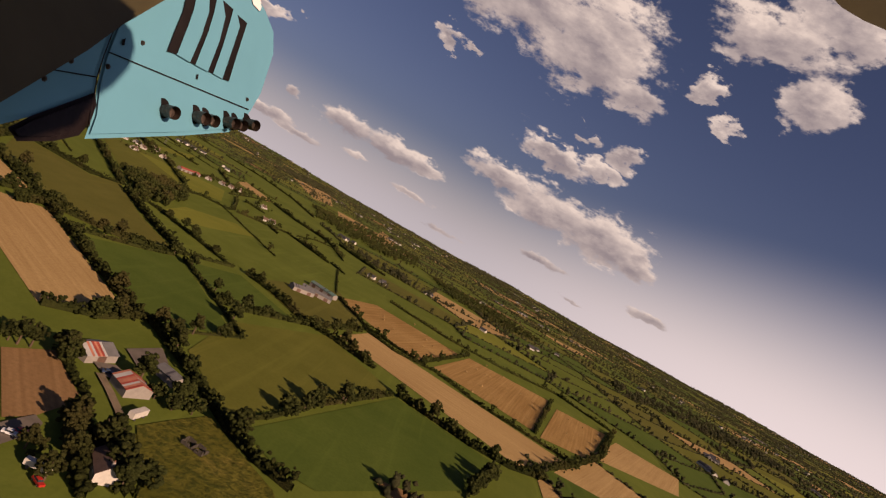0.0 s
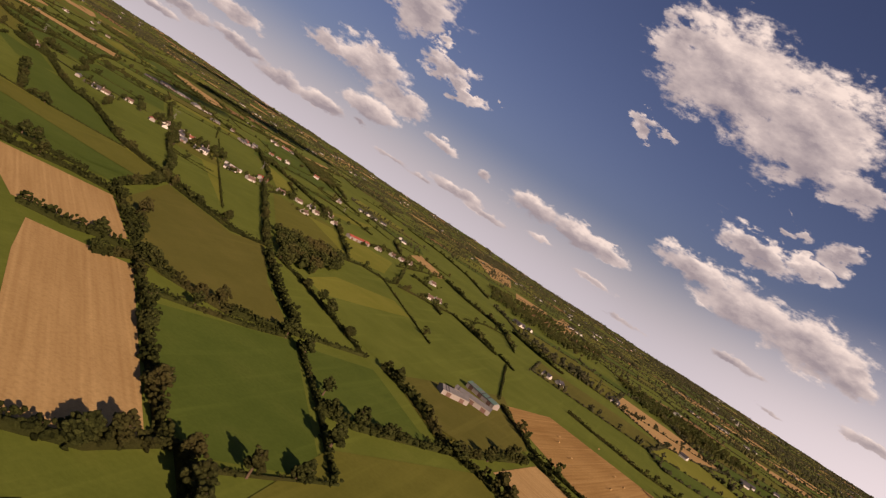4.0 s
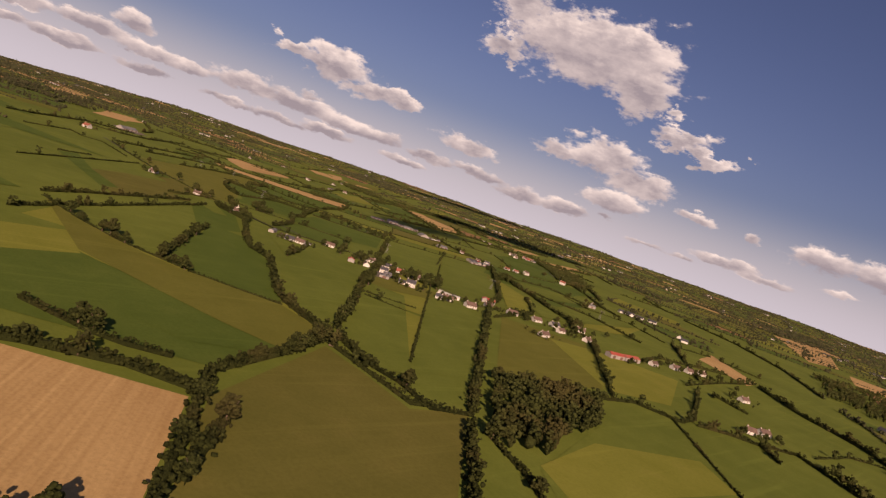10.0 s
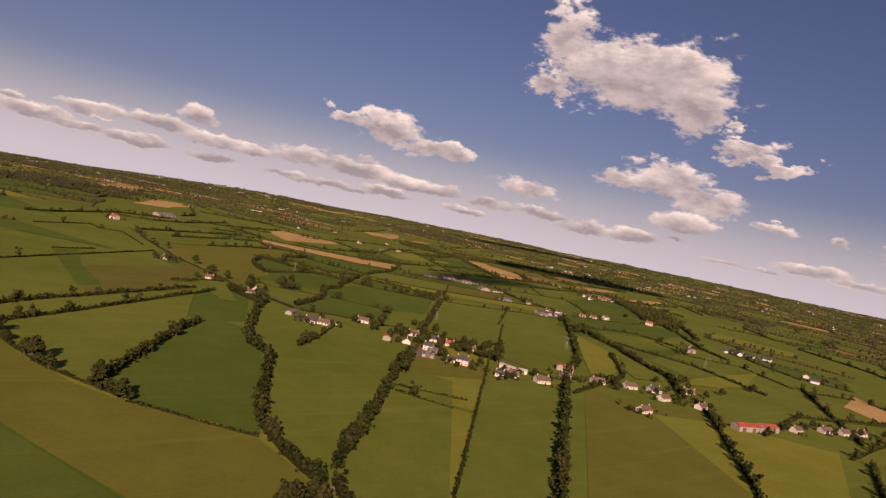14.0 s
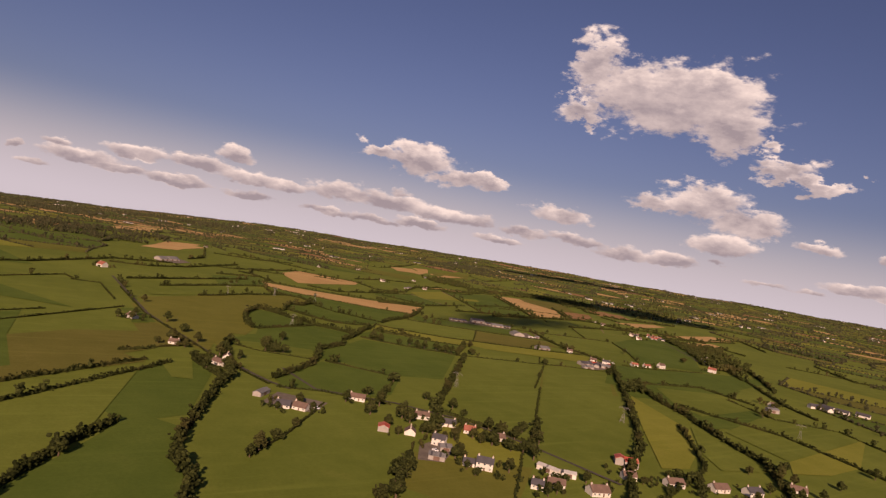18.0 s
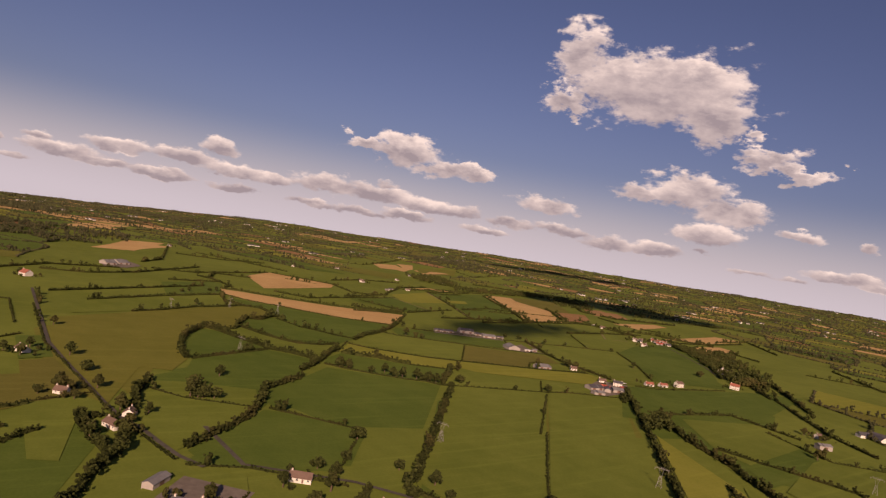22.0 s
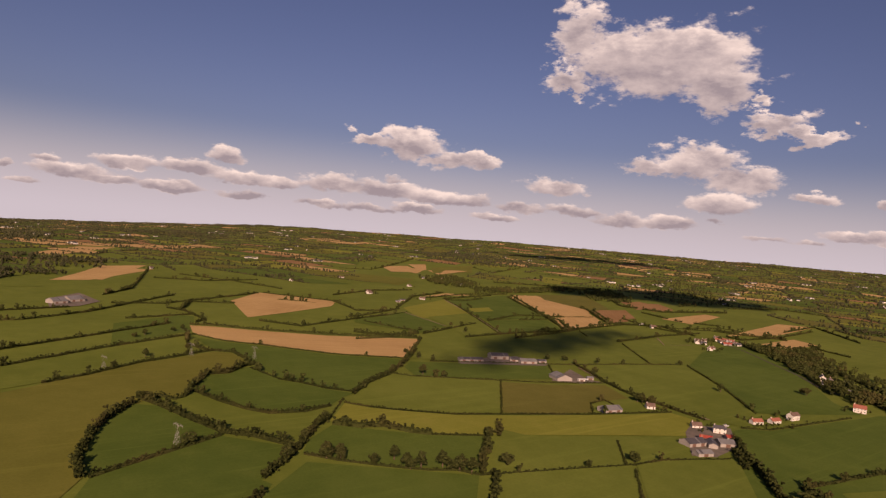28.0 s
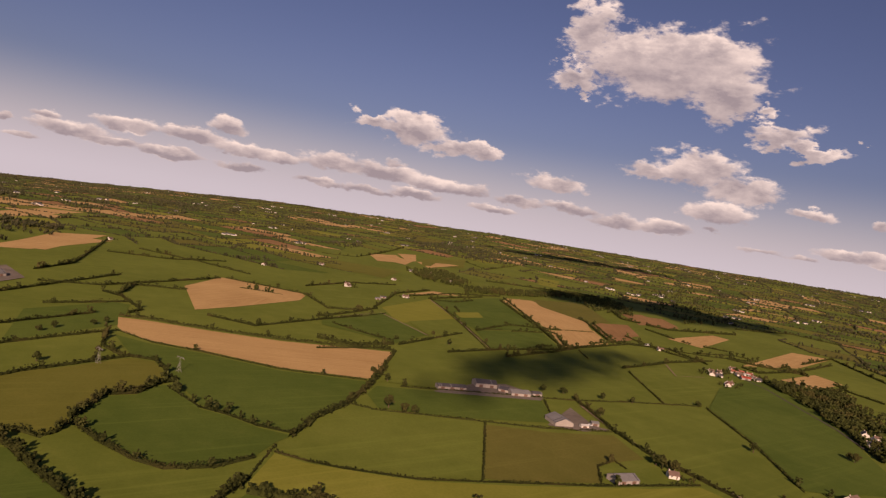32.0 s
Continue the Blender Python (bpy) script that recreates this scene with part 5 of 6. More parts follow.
building("house", -724, 810, 53, 12.0, 6.6, 2.6)
building("shed_red", -656, 791, 55, 7.0, 8.0, 3.5)
building("house", -647, 806, 54, 7.1, 7.4, 2.6)
building("house", -679, 838, 60, 10.5, 6.6, 2.6)
building("house_dark", -661, 848, 57, 10.3, 7.4, 2.6)
building("house_red", -645, 855, 48, 7.9, 7.4, 2.6)
building("house", -629, 867, 70, 9.2, 6.6, 2.6)
building("house_dark", -626, 814, 37, 8.2, 6.6, 4.8)
building("shed_grey", -617, 812, 67, 7.7, 7.0, 3.0)
building("shed_grey", -604, 796, 50, 9.8, 7.0, 3.2)
building("house_dark", -592, 811, 47, 7.0, 5.7, 2.6)
building("house_dark", -585, 817, 46, 9.9, 7.4, 4.8)
building("shed_white", -574, 860, 17, 14.1, 5.0, 2.8)
building("shed_white", -564, 867, 46, 8.7, 5.0, 2.8)
building("house_dark", -555, 831, 41, 7.0, 6.6, 2.6)
building("house", -554, 845, 48, 10.1, 6.6, 2.6)
building("house", -539, 864, 71, 12.0, 8.2, 2.6)
building("shed_red", -576, 932, 44, 7.2, 9.0, 4.0)
building("shed_red", -570, 935, 53, 9.3, 9.0, 4.0)
building("house", -553, 911, 60, 8.7, 6.6, 2.6)
building("house", -536, 935, 69, 12.0, 7.4, 2.6)
building("house", -522, 964, 73, 12.0, 7.4, 2.6)
building("house_dark", -511, 986, 74, 12.0, 7.4, 2.6)
building("house", -503, 1032, 36, 10.7, 7.4, 2.6)
building("shed_grey", -669, 1336, 59, 13.6, 8.0, 4.0)
building("house", -692, 1383, 74, 7.2, 6.6, 2.6)
building("shed_red", -421, 970, 73, 20.9, 9.0, 4.0)
building("shed_red", -416, 994, 79, 24.6, 9.0, 4.0)
building("house", -408, 1036, 87, 12.0, 6.6, 2.6)
building("house", -467, 901, 90, 12.0, 7.4, 2.6)
building("house", -490, 967, 88, 12.0, 6.6, 2.6)
building("house", -467, 988, 93, 12.0, 6.6, 2.6)
building("house", -400, 1078, 72, 12.0, 7.4, 2.6)
building("house", -392, 1099, 74, 12.0, 7.4, 2.6)
building("house", -387, 1123, 81, 12.0, 7.4, 2.6)
building("house", -264, 919, 46, 8.4, 7.4, 2.6)
building("house", -259, 938, 68, 12.0, 7.4, 2.6)
building("house", -319, 1071, 73, 12.0, 7.4, 2.6)
building("house", -841, 751, 64, 7.1, 7.4, 2.6)
building("house", -822, 738, 22, 12.0, 6.6, 2.6)
building("house", -891, 721, 53, 8.2, 6.6, 2.6)
building("house", -1005, 710, 20, 12.0, 6.6, 2.6)
building("house_red", -1440, 754, 32, 12.0, 12.0, 4.0)
building("house", -1214, 1801, 76, 9.7, 6.6, 2.6)
building("house", -1209, 1815, 51, 7.4, 6.6, 2.6)
building("house", -1224, 1882, 64, 11.1, 6.6, 2.6)
building("house_red", -1204, 1872, 16, 9.8, 6.6, 2.6)
building("house_red", -1191, 1873, 16, 9.7, 6.6, 2.6)
building("house", -2046, 1430, 118, 12.0, 7.4, 2.6)
building("house", -1823, 1512, 110, 12.0, 7.4, 2.6)
building("house", -1980, 1724, 112, 12.0, 7.4, 2.6)
building("house", -2254, 1163, 130, 12.0, 7.4, 2.6)
building("shed_grey", -1675, 900, 113, 21.2, 20.0, 4.0)
building("shed_grey", -1695, 924, 114, 22.7, 20.0, 4.0)
building("shed_long", -1188, 1274, 72, 30.0, 9.0, 3.0)
building("shed_long", -1191, 1321, 67, 23.2, 14.0, 4.5)
building("shed_long", -1173, 1332, 39, 10.4, 10.0, 3.0)
building("shed_grey", -1160, 1341, 69, 20.9, 12.0, 3.2)
building("shed_long", -1155, 1361, 65, 10.3, 8.0, 3.0)
building("shed_grey", -1082, 1316, 71, 18.2, 20.0, 3.6)
building("shed_white", -1067, 1333, 69, 7.6, 4.0, 2.4)
building("shed_grey", -1070, 1351, 59, 7.2, 6.0, 2.6)
building("shed_grey", -971, 1262, 78, 19.0, 13.0, 3.4)
building("house", -964, 1314, 53, 8.2, 6.6, 2.6)
building("house", -906, 1299, 51, 8.7, 6.6, 2.6)
building("house_dark", -887, 1304, 37, 10.4, 5.7, 4.8)
building("shed_long", -878, 1249, 77, 18.2, 12.0, 3.4)
building("shed_red", -881, 1270, 34, 7.0, 7.0, 3.2)
building("shed_long", -869, 1261, 41, 7.0, 15.0, 3.4)
building("shed_grey", -865, 1274, 57, 13.0, 11.0, 3.4)
building("shed_grey", -859, 1232, 69, 13.4, 8.0, 3.0)
building("shed_red", -872, 1294, 52, 7.0, 7.0, 3.0)
building("house_red", -890, 1373, 69, 11.3, 5.7, 2.6)
building("house_red", -884, 1395, 77, 12.0, 5.7, 2.6)
building("house", -882, 1428, 84, 12.0, 6.6, 4.8)
building("shed_grey", -915, 1639, 38, 10.9, 8.0, 3.0)
building("house", -956, 1700, 33, 7.0, 5.7, 2.6)
building("house_red", -866, 1543, 22, 12.0, 8.2, 4.8)
building("house", -1198, 1787, 71, 12.0, 6.6, 2.6)
building("house", -1157, 1750, 82, 12.0, 6.6, 2.6)
building("shed_red", -1175, 1830, 47, 14.0, 9.0, 3.0)
building("house", -1170, 1852, 70, 12.0, 6.6, 2.6)
building("house", -1845, 1522, 35, 9.0, 6.6, 2.6)
building("house_dark", -2197, 1922, 70, 9.0, 7.4, 2.6)
building("house", -2181, 1986, 70, 12.0, 6.6, 2.6)
building("house", -2153, 1622, 35, 12.0, 6.6, 2.6)
building("house_dark", -2038, 1946, 120, 12.0, 7.4, 2.6)
building("house", -1733, 1590, 70, 12.0, 7.4, 2.6)
building("shed_grey", -1691, 1500, 70, 9.0, 6.6, 2.6)
building("shed_long", -1710, 1524, 70, 10.5, 7.4, 2.6)
building("house", -1202, 1783, 120, 10.5, 6.6, 2.6)
building("house_dark", -1192, 1785, 55, 9.0, 6.6, 2.6)
building("house_red", -1208, 1857, 35, 9.0, 7.4, 2.6)
building("house", -1194, 1846, 55, 9.0, 7.4, 2.6)
building("shed_white", -1190, 1861, 55, 10.5, 7.4, 2.6)
building("house", -1176, 1851, 70, 12.0, 7.4, 2.6)
building("house_dark", -1164, 1846, 70, 10.5, 6.6, 2.6)
building("house_red", -1152, 1738, 120, 12.0, 7.4, 2.6)
building("house", -1342, 1859, 55, 10.5, 7.4, 2.6)
building("shed_white", -1371, 1863, 120, 12.0, 7.4, 2.6)
building("house_dark", -969, 1701, 120, 10.5, 7.4, 2.6)
building("shed_grey", -955, 1688, 120, 10.5, 6.6, 2.6)
building("house", -933, 1643, 70, 12.0, 6.6, 2.6)
building("house_dark", -949, 1656, 70, 10.5, 7.4, 2.6)
wood((-357, 683), (-352, 716), (-323, 768), (-290, 706), (-268, 619), (-277, 600), (-296, 611))
wood((-1170, 1861), (-1134, 1873), (-1089, 1865), (-1033, 1808), (-981, 1745), (-968, 1672), (-1010, 1708), (-1065, 1769), (-1124, 1821))
wood((-1106, 1921), (-1092, 1955), (-1026, 1869), (-1006, 1799), (-1058, 1846))
wood((-1155, 1940), (-1064, 1911), (-919, 1765), (-826, 1574), (-923, 1650))
wood((-2259, 3039), (-2308, 3565), (-1604, 2601), (-1599, 2345))
wood((-414, 1832), (-305, 2043), (-105, 2071), (-82, 1584), (-222, 1577), (-327, 1495))
wood((-38, 1617), (183, 1587), (261, 1479), (159, 1292), (32, 1341))
wood((-958, 1659), (-931, 1688), (-873, 1626), (-877, 1570))
wood((-774, 1194), (-768, 1227), (-743, 1189), (-749, 1160))
wood((-421, 1808), (-267, 1655), (-167, 1643), (-111, 1526), (-139, 1468), (-221, 1436), (-329, 1498))
wood((-902, 805), (-904, 813), (-879, 810), (-878, 801))
wood((-2256, 1949), (-2286, 2110), (-2045, 2017), (-1946, 1899), (-2040, 1851))
wood((-1950, 1911), (-1964, 2119), (-2005, 2383), (-1906, 2270), (-1855, 1960), (-1869, 1853))
wood((-2005, 2383), (-1955, 2496), (-1754, 2342), (-1670, 2228), (-1714, 2139), (-1847, 2225))
road((-93, 234), (-84, 226), (-74, 216), (-66, 206), (-59, 199))
road((-1119, 1389), (-1054, 1359), (-1004, 1343), (-950, 1335), (-915, 1335))
road((-1197, 1840), (-1128, 1800), (-1055, 1737), (-990, 1682), (-947, 1635), (-913, 1613))
road((-815, 789), (-751, 789), (-714, 838), (-678, 865), (-633, 881), (-604, 886), (-545, 894))
road((-394, 576), (-401, 583), (-412, 594))
road((-1333, 750), (-1139, 738), (-1041, 732), (-977, 735), (-920, 739), (-869, 742), (-835, 746), (-818, 752), (-792, 756), (-771, 760), (-752, 768))
road((-1493, 1279), (-1528, 1348), (-1566, 1428), (-1414, 1411))
road((-1721, 1642), (-1519, 1553), (-1347, 1468))
road((-1257, 1748), (-1201, 1688), (-1191, 1744))
yard((-101, 266), (-95, 287), (-85, 274), (-90, 256))
yard((-100, 240), (-94, 247), (-82, 241), (-86, 236), (-91, 234))
yard((-719, 733), (-743, 755), (-715, 781), (-693, 759))
yard((-626, 799), (-634, 817), (-614, 816), (-598, 797), (-605, 783))
yard((-1717, 891), (-1788, 945), (-1689, 959), (-1642, 924), (-1627, 886))
yard((-1182, 1248), (-1199, 1313), (-1194, 1354), (-1149, 1367), (-1139, 1352), (-1177, 1251))
yard((-1079, 1298), (-1115, 1369), (-1068, 1348), (-1055, 1355), (-1058, 1323))
yard((-901, 1275), (-912, 1301), (-890, 1328), (-857, 1279), (-851, 1237), (-862, 1222))
yard((-88, 169), (-88, 178), (-86, 189), (-82, 187), (-80, 181), (-81, 169), (-82, 162))
for at in [(-1243, 886), (-1028, 892), (-1286, 976), (-1258, 1033), (-762, 935), (-655, 1038), (-590, 1229)]:
    pylon(*at)
for at in [(-37, 681), (-35, 661), (-21, 638), (-6, 739), (13, 680), (12, 633), (21, 665), (60, 629), (73, 678), (83, 674), (88, 672), (76, 603), (65, 554), (170, 696), (181, 684), (197, 680), (164, 602), (86, 732), (107, 720), (124, 674), (134, 647)]:
    bale(*at)
for at in [(-966, 979), (-946, 1008), (-922, 1030), (-907, 1073), (-880, 1125), (-873, 1166), (-873, 806), (-872, 814), (-597, 575), (-638, 605), (-545, 538), (-517, 542), (-587, 512), (-632, 504), (-883, 808), (-884, 803), (-888, 806), (-128, 423), (-1145, 1173), (-1129, 1189), (-678, 820), (-668, 820), (-647, 820), (-584, 761), (-645, 823), (-633, 832), (-625, 848), (-619, 853), (-608, 860), (-602, 865), (-707, 819), (-688, 800), (-592, 865), (-537, 1031), (-527, 1057), (-534, 1080), (-652, 1280), (-739, 1484), (-496, 1084), (-501, 1162), (-442, 961), (-411, 1079), (-373, 1142), (-343, 1118), (-985, 1323), (-979, 1322), (-970, 1325), (-1089, 1383), (-1168, 1385), (-935, 1565), (-928, 1561), (-977, 1463), (-1157, 1405), (-78, 194)]:
    tree(*at)
for at in [(-71, 183), (-47, 186), (-65, 238), (-59, 243), (-66, 245), (-83, 245), (-119, 223), (-122, 222), (-116, 226), (-77, 173), (-73, 239), (-109, 235), (-591, 764), (-588, 763), (-724, 874), (-686, 857), (-698, 881), (-680, 878), (-656, 836), (-648, 875), (-638, 878), (-627, 881), (-605, 873), (-616, 864), (-640, 901), (-736, 826), (-724, 831), (-616, 894), (-878, 799), (-874, 803), (-876, 809), (-885, 807), (-1115, 745), (-995, 741), (-948, 745), (-902, 744), (-852, 748), (-840, 723), (-809, 741), (-781, 733), (-791, 726), (-895, 726), (-896, 720), (-933, 839)]:
    tree(*at)

for at in [(-1418, 1423), (-1386, 1339), (-1362, 1408), (-1216, 1217), (-1247, 1220), (-1115, 1470), (-1092, 1562), (-1133, 1441), (-1397, 945), (-1411, 959), (-1429, 996), (-1437, 1009), (-1293, 933), (-1321, 982)]:
    tree(*at, 0.75)

car(-83, 174, 20, WHITE_CAR, "white car parked in the gravel yard")
car(-82, 177, 60, RED_CAR, "red car parked in the gravel yard")
car(-65, 162, -30, RED_CAR, "red car parked on the grass behind the house")
car(-92, 237, 40, BLUE_CAR, "dark car parked before the barn")
car(-896, 1331, 10, WHITE_CAR, "white car parked by the farmhouse")
car(-883, 1283, 60, RED_CAR, "red car parked in the farmyard")
car(-1069, 1344, 10, WHITE_CAR, "white car parked beside the cattle shed")
car(-616, 804, 30, WHITE_CAR, "white car parked in the yard")
car(-619, 815, 80, RED_CAR, "red car parked in the yard")
car(-702, 766, 30, WHITE_CAR, "white car parked beside the sheds")
ruin(-47, 220, -12)

# ---- far country: a patchwork of small fields ----


def far_country():
    pts = np.array(plan_points)

    def known(x, y):
        d = pts - (x, y)
        r = np.hypot(d[:, 0], d[:, 1])
        if r.min() < 45:
            return True
        close = d[r < 165]
        return len({(a > 0, b > 0) for a, b in close}) >= 3

    turn = radians(24)
    ca, sa = math.cos(turn), math.sin(turn)
    r = random.Random(11)

    def spot(i, j):
        q = random.Random(i * 7919 + j * 104729)
        u = i * 150 + q.uniform(-48, 48) + 40 * math.sin(j * 0.5)
        v = j * 105 + q.uniform(-34, 34) + 30 * math.sin(i * 0.6)
        return (RIM.x + u * ca - v * sa, RIM.y + u * sa + v * ca)

    kinds = ["pasture", "green", "olive", "light", "dry", "stubble", "soil"]
    odds = [0.28, 0.30, 0.17, 0.10, 0.07, 0.05, 0.03]
    harvest_odds = [0.13, 0.13, 0.10, 0.06, 0.10, 0.40, 0.08]
    sheets = {k: ([], []) for k in kinds}
    hedges, trees, homes = [], [], []

    def patch(x, y, size, seed):
        return noise.noise((x / size, y / size, seed))

    def crown(x, y, h, out):
        z = rise(x, y)
        trees.append((x, y, z + h * 0.48, h * 0.27, h * 0.44) if out < 2000 else (x, y, z + h * 0.52, h * 0.36, h * 0.5))
        if out < 2000:
            for _ in range(6):
                a, q, g = r.uniform(0, 6.28), h * r.uniform(0.15, 0.3), h * r.uniform(0.12, 0.2)
                trees.append((x + math.cos(a) * q, y + math.sin(a) * q, z + h * r.uniform(0.35, 0.9), g, g))
        elif out < 3000:
            trees.append((x + r.gauss(0, h * 0.25), y + r.gauss(0, h * 0.25), z + h * r.uniform(0.4, 0.75), h * 0.28, h * 0.3))

    for i in range(-42, 43):
        for j in range(-60, 61):
            a, b, c, d = spot(i, j), spot(i + 1, j), spot(i + 1, j + 1), spot(i, j + 1)
            cx, cy = (a[0] + c[0]) / 2, (a[1] + c[1]) / 2
            out = math.hypot(cx - RIM.x, cy - RIM.y)
            yaw = math.degrees(math.atan2(-(cx - 250), cy + 250))
            if out > REACH + 150 or cy < 120 or not -46 < yaw < 94 or known(cx, cy):
                continue
            harvest = patch(cx, cy, 700, 8.0) > (0.05 if yaw > 66 and out > 1300 else 0.34)
            k = r.choices(kinds, harvest_odds if harvest else odds)[0]
            wooded = patch(cx, cy, 620, 3.0) > (0.44 if out < 2300 else 0.34) or r.random() < 0.03
            vs, fs = sheets[k]
            n = len(vs)
            vs += [(x, y, 0.4 + rise(x, y)) for x, y in (a, b, c, d)]
            fs.append((n, n + 1, n + 2, n + 3))
            step = 4.5 if out < 1800 else 7.0 if out < 2800 else 12.0
            for p, q in ((a, b), (a, d)):
                if r.random() < 0.05:
                    continue
                length = math.hypot(q[0] - p[0], q[1] - p[1])
                lush = r.uniform(1.0, 2.0) * (1.5 if out > 2800 else 1.0)
                leafy = r.choice((0.04, 0.10, 0.25, 0.5)) * step / 6
                for m in range(int(length / step)):
                    f = (m + r.random()) * step / length
                    x, y = p[0] + (q[0] - p[0]) * f + r.gauss(0, 0.8), p[1] + (q[1] - p[1]) * f + r.gauss(0, 0.8)
                    h = lush * r.uniform(0.7, 1.5)
                    hedges.append((x, y, rise(x, y) + h * 0.7, max(h * 0.9, step * 0.55), h))
                    if r.random() < leafy:
                        crown(x, y, r.uniform(5.5, 10), out)
            if wooded:
                for _ in range(70 if out < 2300 else 44 if out < 3600 else 26):
                    f, g = r.random(), r.random()
                    x = a[0] + (b[0] - a[0]) * f + (d[0] - a[0]) * g
                    y = a[1] + (b[1] - a[1]) * f + (d[1] - a[1]) * g
                    crown(x, y, r.uniform(7, 12), out)
            elif r.random() < (0.5 if patch(cx, cy, 500, 21.0) > 0.42 else 0.13):
                x, y = a[0] * 0.85 + c[0] * 0.15, a[1] * 0.85 + c[1] * 0.15
                homes.append((x, y))
                for _ in range(5):
                    crown(x + r.gauss(0, 22), y + r.gauss(0, 22), r.uniform(4, 8), out)
    for k, (vs, fs) in sheets.items():
        if vs:
            me = mesh("far_fields", vs, fs, GRASS[k])
            uv = me.uv_layers.new(name="UVMap")
            uv.data.foreach_set("uv", np.array([(v[0] * ca + v[1] * sa, v[1] * ca - v[0] * sa) for v in vs]).ravel())
            tagged(new("far_fields", me), "distant patchwork of " + FIELD_WORDS.get(k, "green pasture fields").split(" field")[0] + " fields", "fields", kind="stuff")
    ob = new("far_hedges", clump_mesh("far_hedges", hedges, LEAF_HAZED, TUFTS))
    tagged(ob, "distant network of green hedgerows, paled for haze", "hedges", kind="stuff")
    ob = new("far_woods", clump_mesh("far_woods", trees, LEAF_HAZED, TUFTS))
    tagged(ob, "distant green woods and hedgerow trees, paled for haze", "woods", kind="stuff")
    # far houses: gabled walls and two roof slopes each, laid out on a unit house
    wall_v = [(-0.5, -4, -1), (0.5, -4, -1), (0.5, 4, -1), (-0.5, 4, -1), (-0.5, -4, 3.2), (0.5, -4, 3.2), (0.5, 4, 3.2), (-0.5, 4, 3.2), (-0.5, 0, 6), (0.5, 0, 6)]
    wall_f = [(0, 1, 5, 4), (2, 3, 7, 6), (1, 2, 6, 9, 5), (3, 0, 4, 8, 7)]
    roof_v = [(sx * 0.53, sy * 4.4, z) for z in (2.98, 3.16) for sy in (-1, 1) for sx in (-1, 1)] + [(sx * 0.53, 0, z) for z in (6.05, 6.23) for sx in (-1, 1)]
    roof_f = [(4, 5, 11, 10), (10, 11, 7, 6), (0, 8, 9, 1), (2, 3, 9, 8), (0, 1, 5, 4), (3, 2, 6, 7), (0, 4, 10, 8), (8, 10, 6, 2), (5, 1, 9, 11), (11, 9, 3, 7)]
    walls, roofs = ([], []), ([], [])
    for x, y in homes:
        for _ in range(r.choice((1, 1, 2, 3, 5))):
            hx, hy, yaw, length = x + r.uniform(-24, 24), y + r.uniform(-24, 24), r.uniform(0, 180), r.uniform(9, 18)
            m = pose(hx, hy, rise(hx, hy), 0, 0, yaw)
            for (vs, fs), uv, uf in ((walls, wall_v, wall_f), (roofs, roof_v, roof_f)):
                n = len(vs)
                vs += [m @ Vector((p[0] * length, p[1], p[2])) for p in uv]
                fs += [tuple(i + n for i in f) for f in uf]
    top = new("far_houses")
    tagged(top, "distant scattered white houses with dark roofs", "houses", kind="stuff")
    new("walls", mesh("walls", *walls, RENDERED)).parent = top
    new("roofs", mesh("roofs", *roofs, SLATE)).parent = top


far_country()
spots = [s for x, y, h in bushes for s in crown_spots(x, y, h)]
tagged(new("garden_shrubs", clump_mesh("garden_shrubs", spots, LEAF_TREE, SPECKS)), "dark green shrubs and small trees in the gardens", "shrubs", kind="stuff")
if stuff_trees:
    spots = [s for x, y, h in stuff_trees for s in crown_spots(x, y, h)]
    tagged(new("hedge_trees", clump_mesh("hedge_trees", spots, LEAF_TREE, SPECKS)), "distant hedgerow trees with dark crowns", "trees", kind="stuff")


# ---- the clouds whose shadows lie on the dairy farm and the country behind it ----


def cloud_over(x, y, long, wide, heading):
    """A cumulus cloud far up on the sun's side of the ground at x, y."""
    up = 1800.0
    c = Vector((x, y, 0)) + SUN_WAY * (up / SUN_WAY.z)
    r = random.Random(int(long))
    ca, sa = math.cos(radians(heading)), math.sin(radians(heading))
    spots = []
    for _ in range(120):
        a, q = r.uniform(0, 6.28), math.sqrt(r.random())
        edge = 1 + 0.18 * math.sin(3 * a + long) + 0.12 * math.sin(7 * a)
        u, v = math.cos(a) * q * long * edge, math.sin(a) * q * wide * edge
        g = wide * r.uniform(0.16, 0.3) * (1.25 - 0.6 * q)
        spots.append((c.x + u * ca - v * sa, c.y + u * sa + v * ca, c.z + r.uniform(0, 0.5) * g, g, g * 0.4))
    ob = new("cloud", clump_mesh("cloud", spots, CLOUD))
    return tagged(ob, "white cumulus cloud high over the fields", "cloud", kind="stuff")


CLOUD = plain("cloud_white", (0.85, 0.85, 0.86), 1.0, vary=0.03, scale=0.02)
cloud_over(-1262, 1500, 255, 62, 106)
cloud_over(-1790, 2530, 330, 200, 60)
cloud_over(-3150, 3750, 520, 150, 50)


# ---- the nose of the aircraft, left where the flight begins ----
PAINT = plain("turquoise_paint", (0.105, 0.285, 0.365), 0.2, vary=0.06, scale=3.0, grain=0.05)
FAIRING = plain("dark_olive_paint", (0.055, 0.045, 0.022), 0.16, vary=0.4, scale=2.0, grain=0.05)
INTAKE = plain("dark_red_lining", (0.008, 0.004, 0.003), 0.5, vary=0.5, scale=6.0)
BURNT = plain("burnt_steel", (0.075, 0.055, 0.045), 0.45, 0.7, vary=0.4, scale=12.0)
WHITE = plain("white_paint", (0.75, 0.74, 0.72), 0.4, vary=0.05)


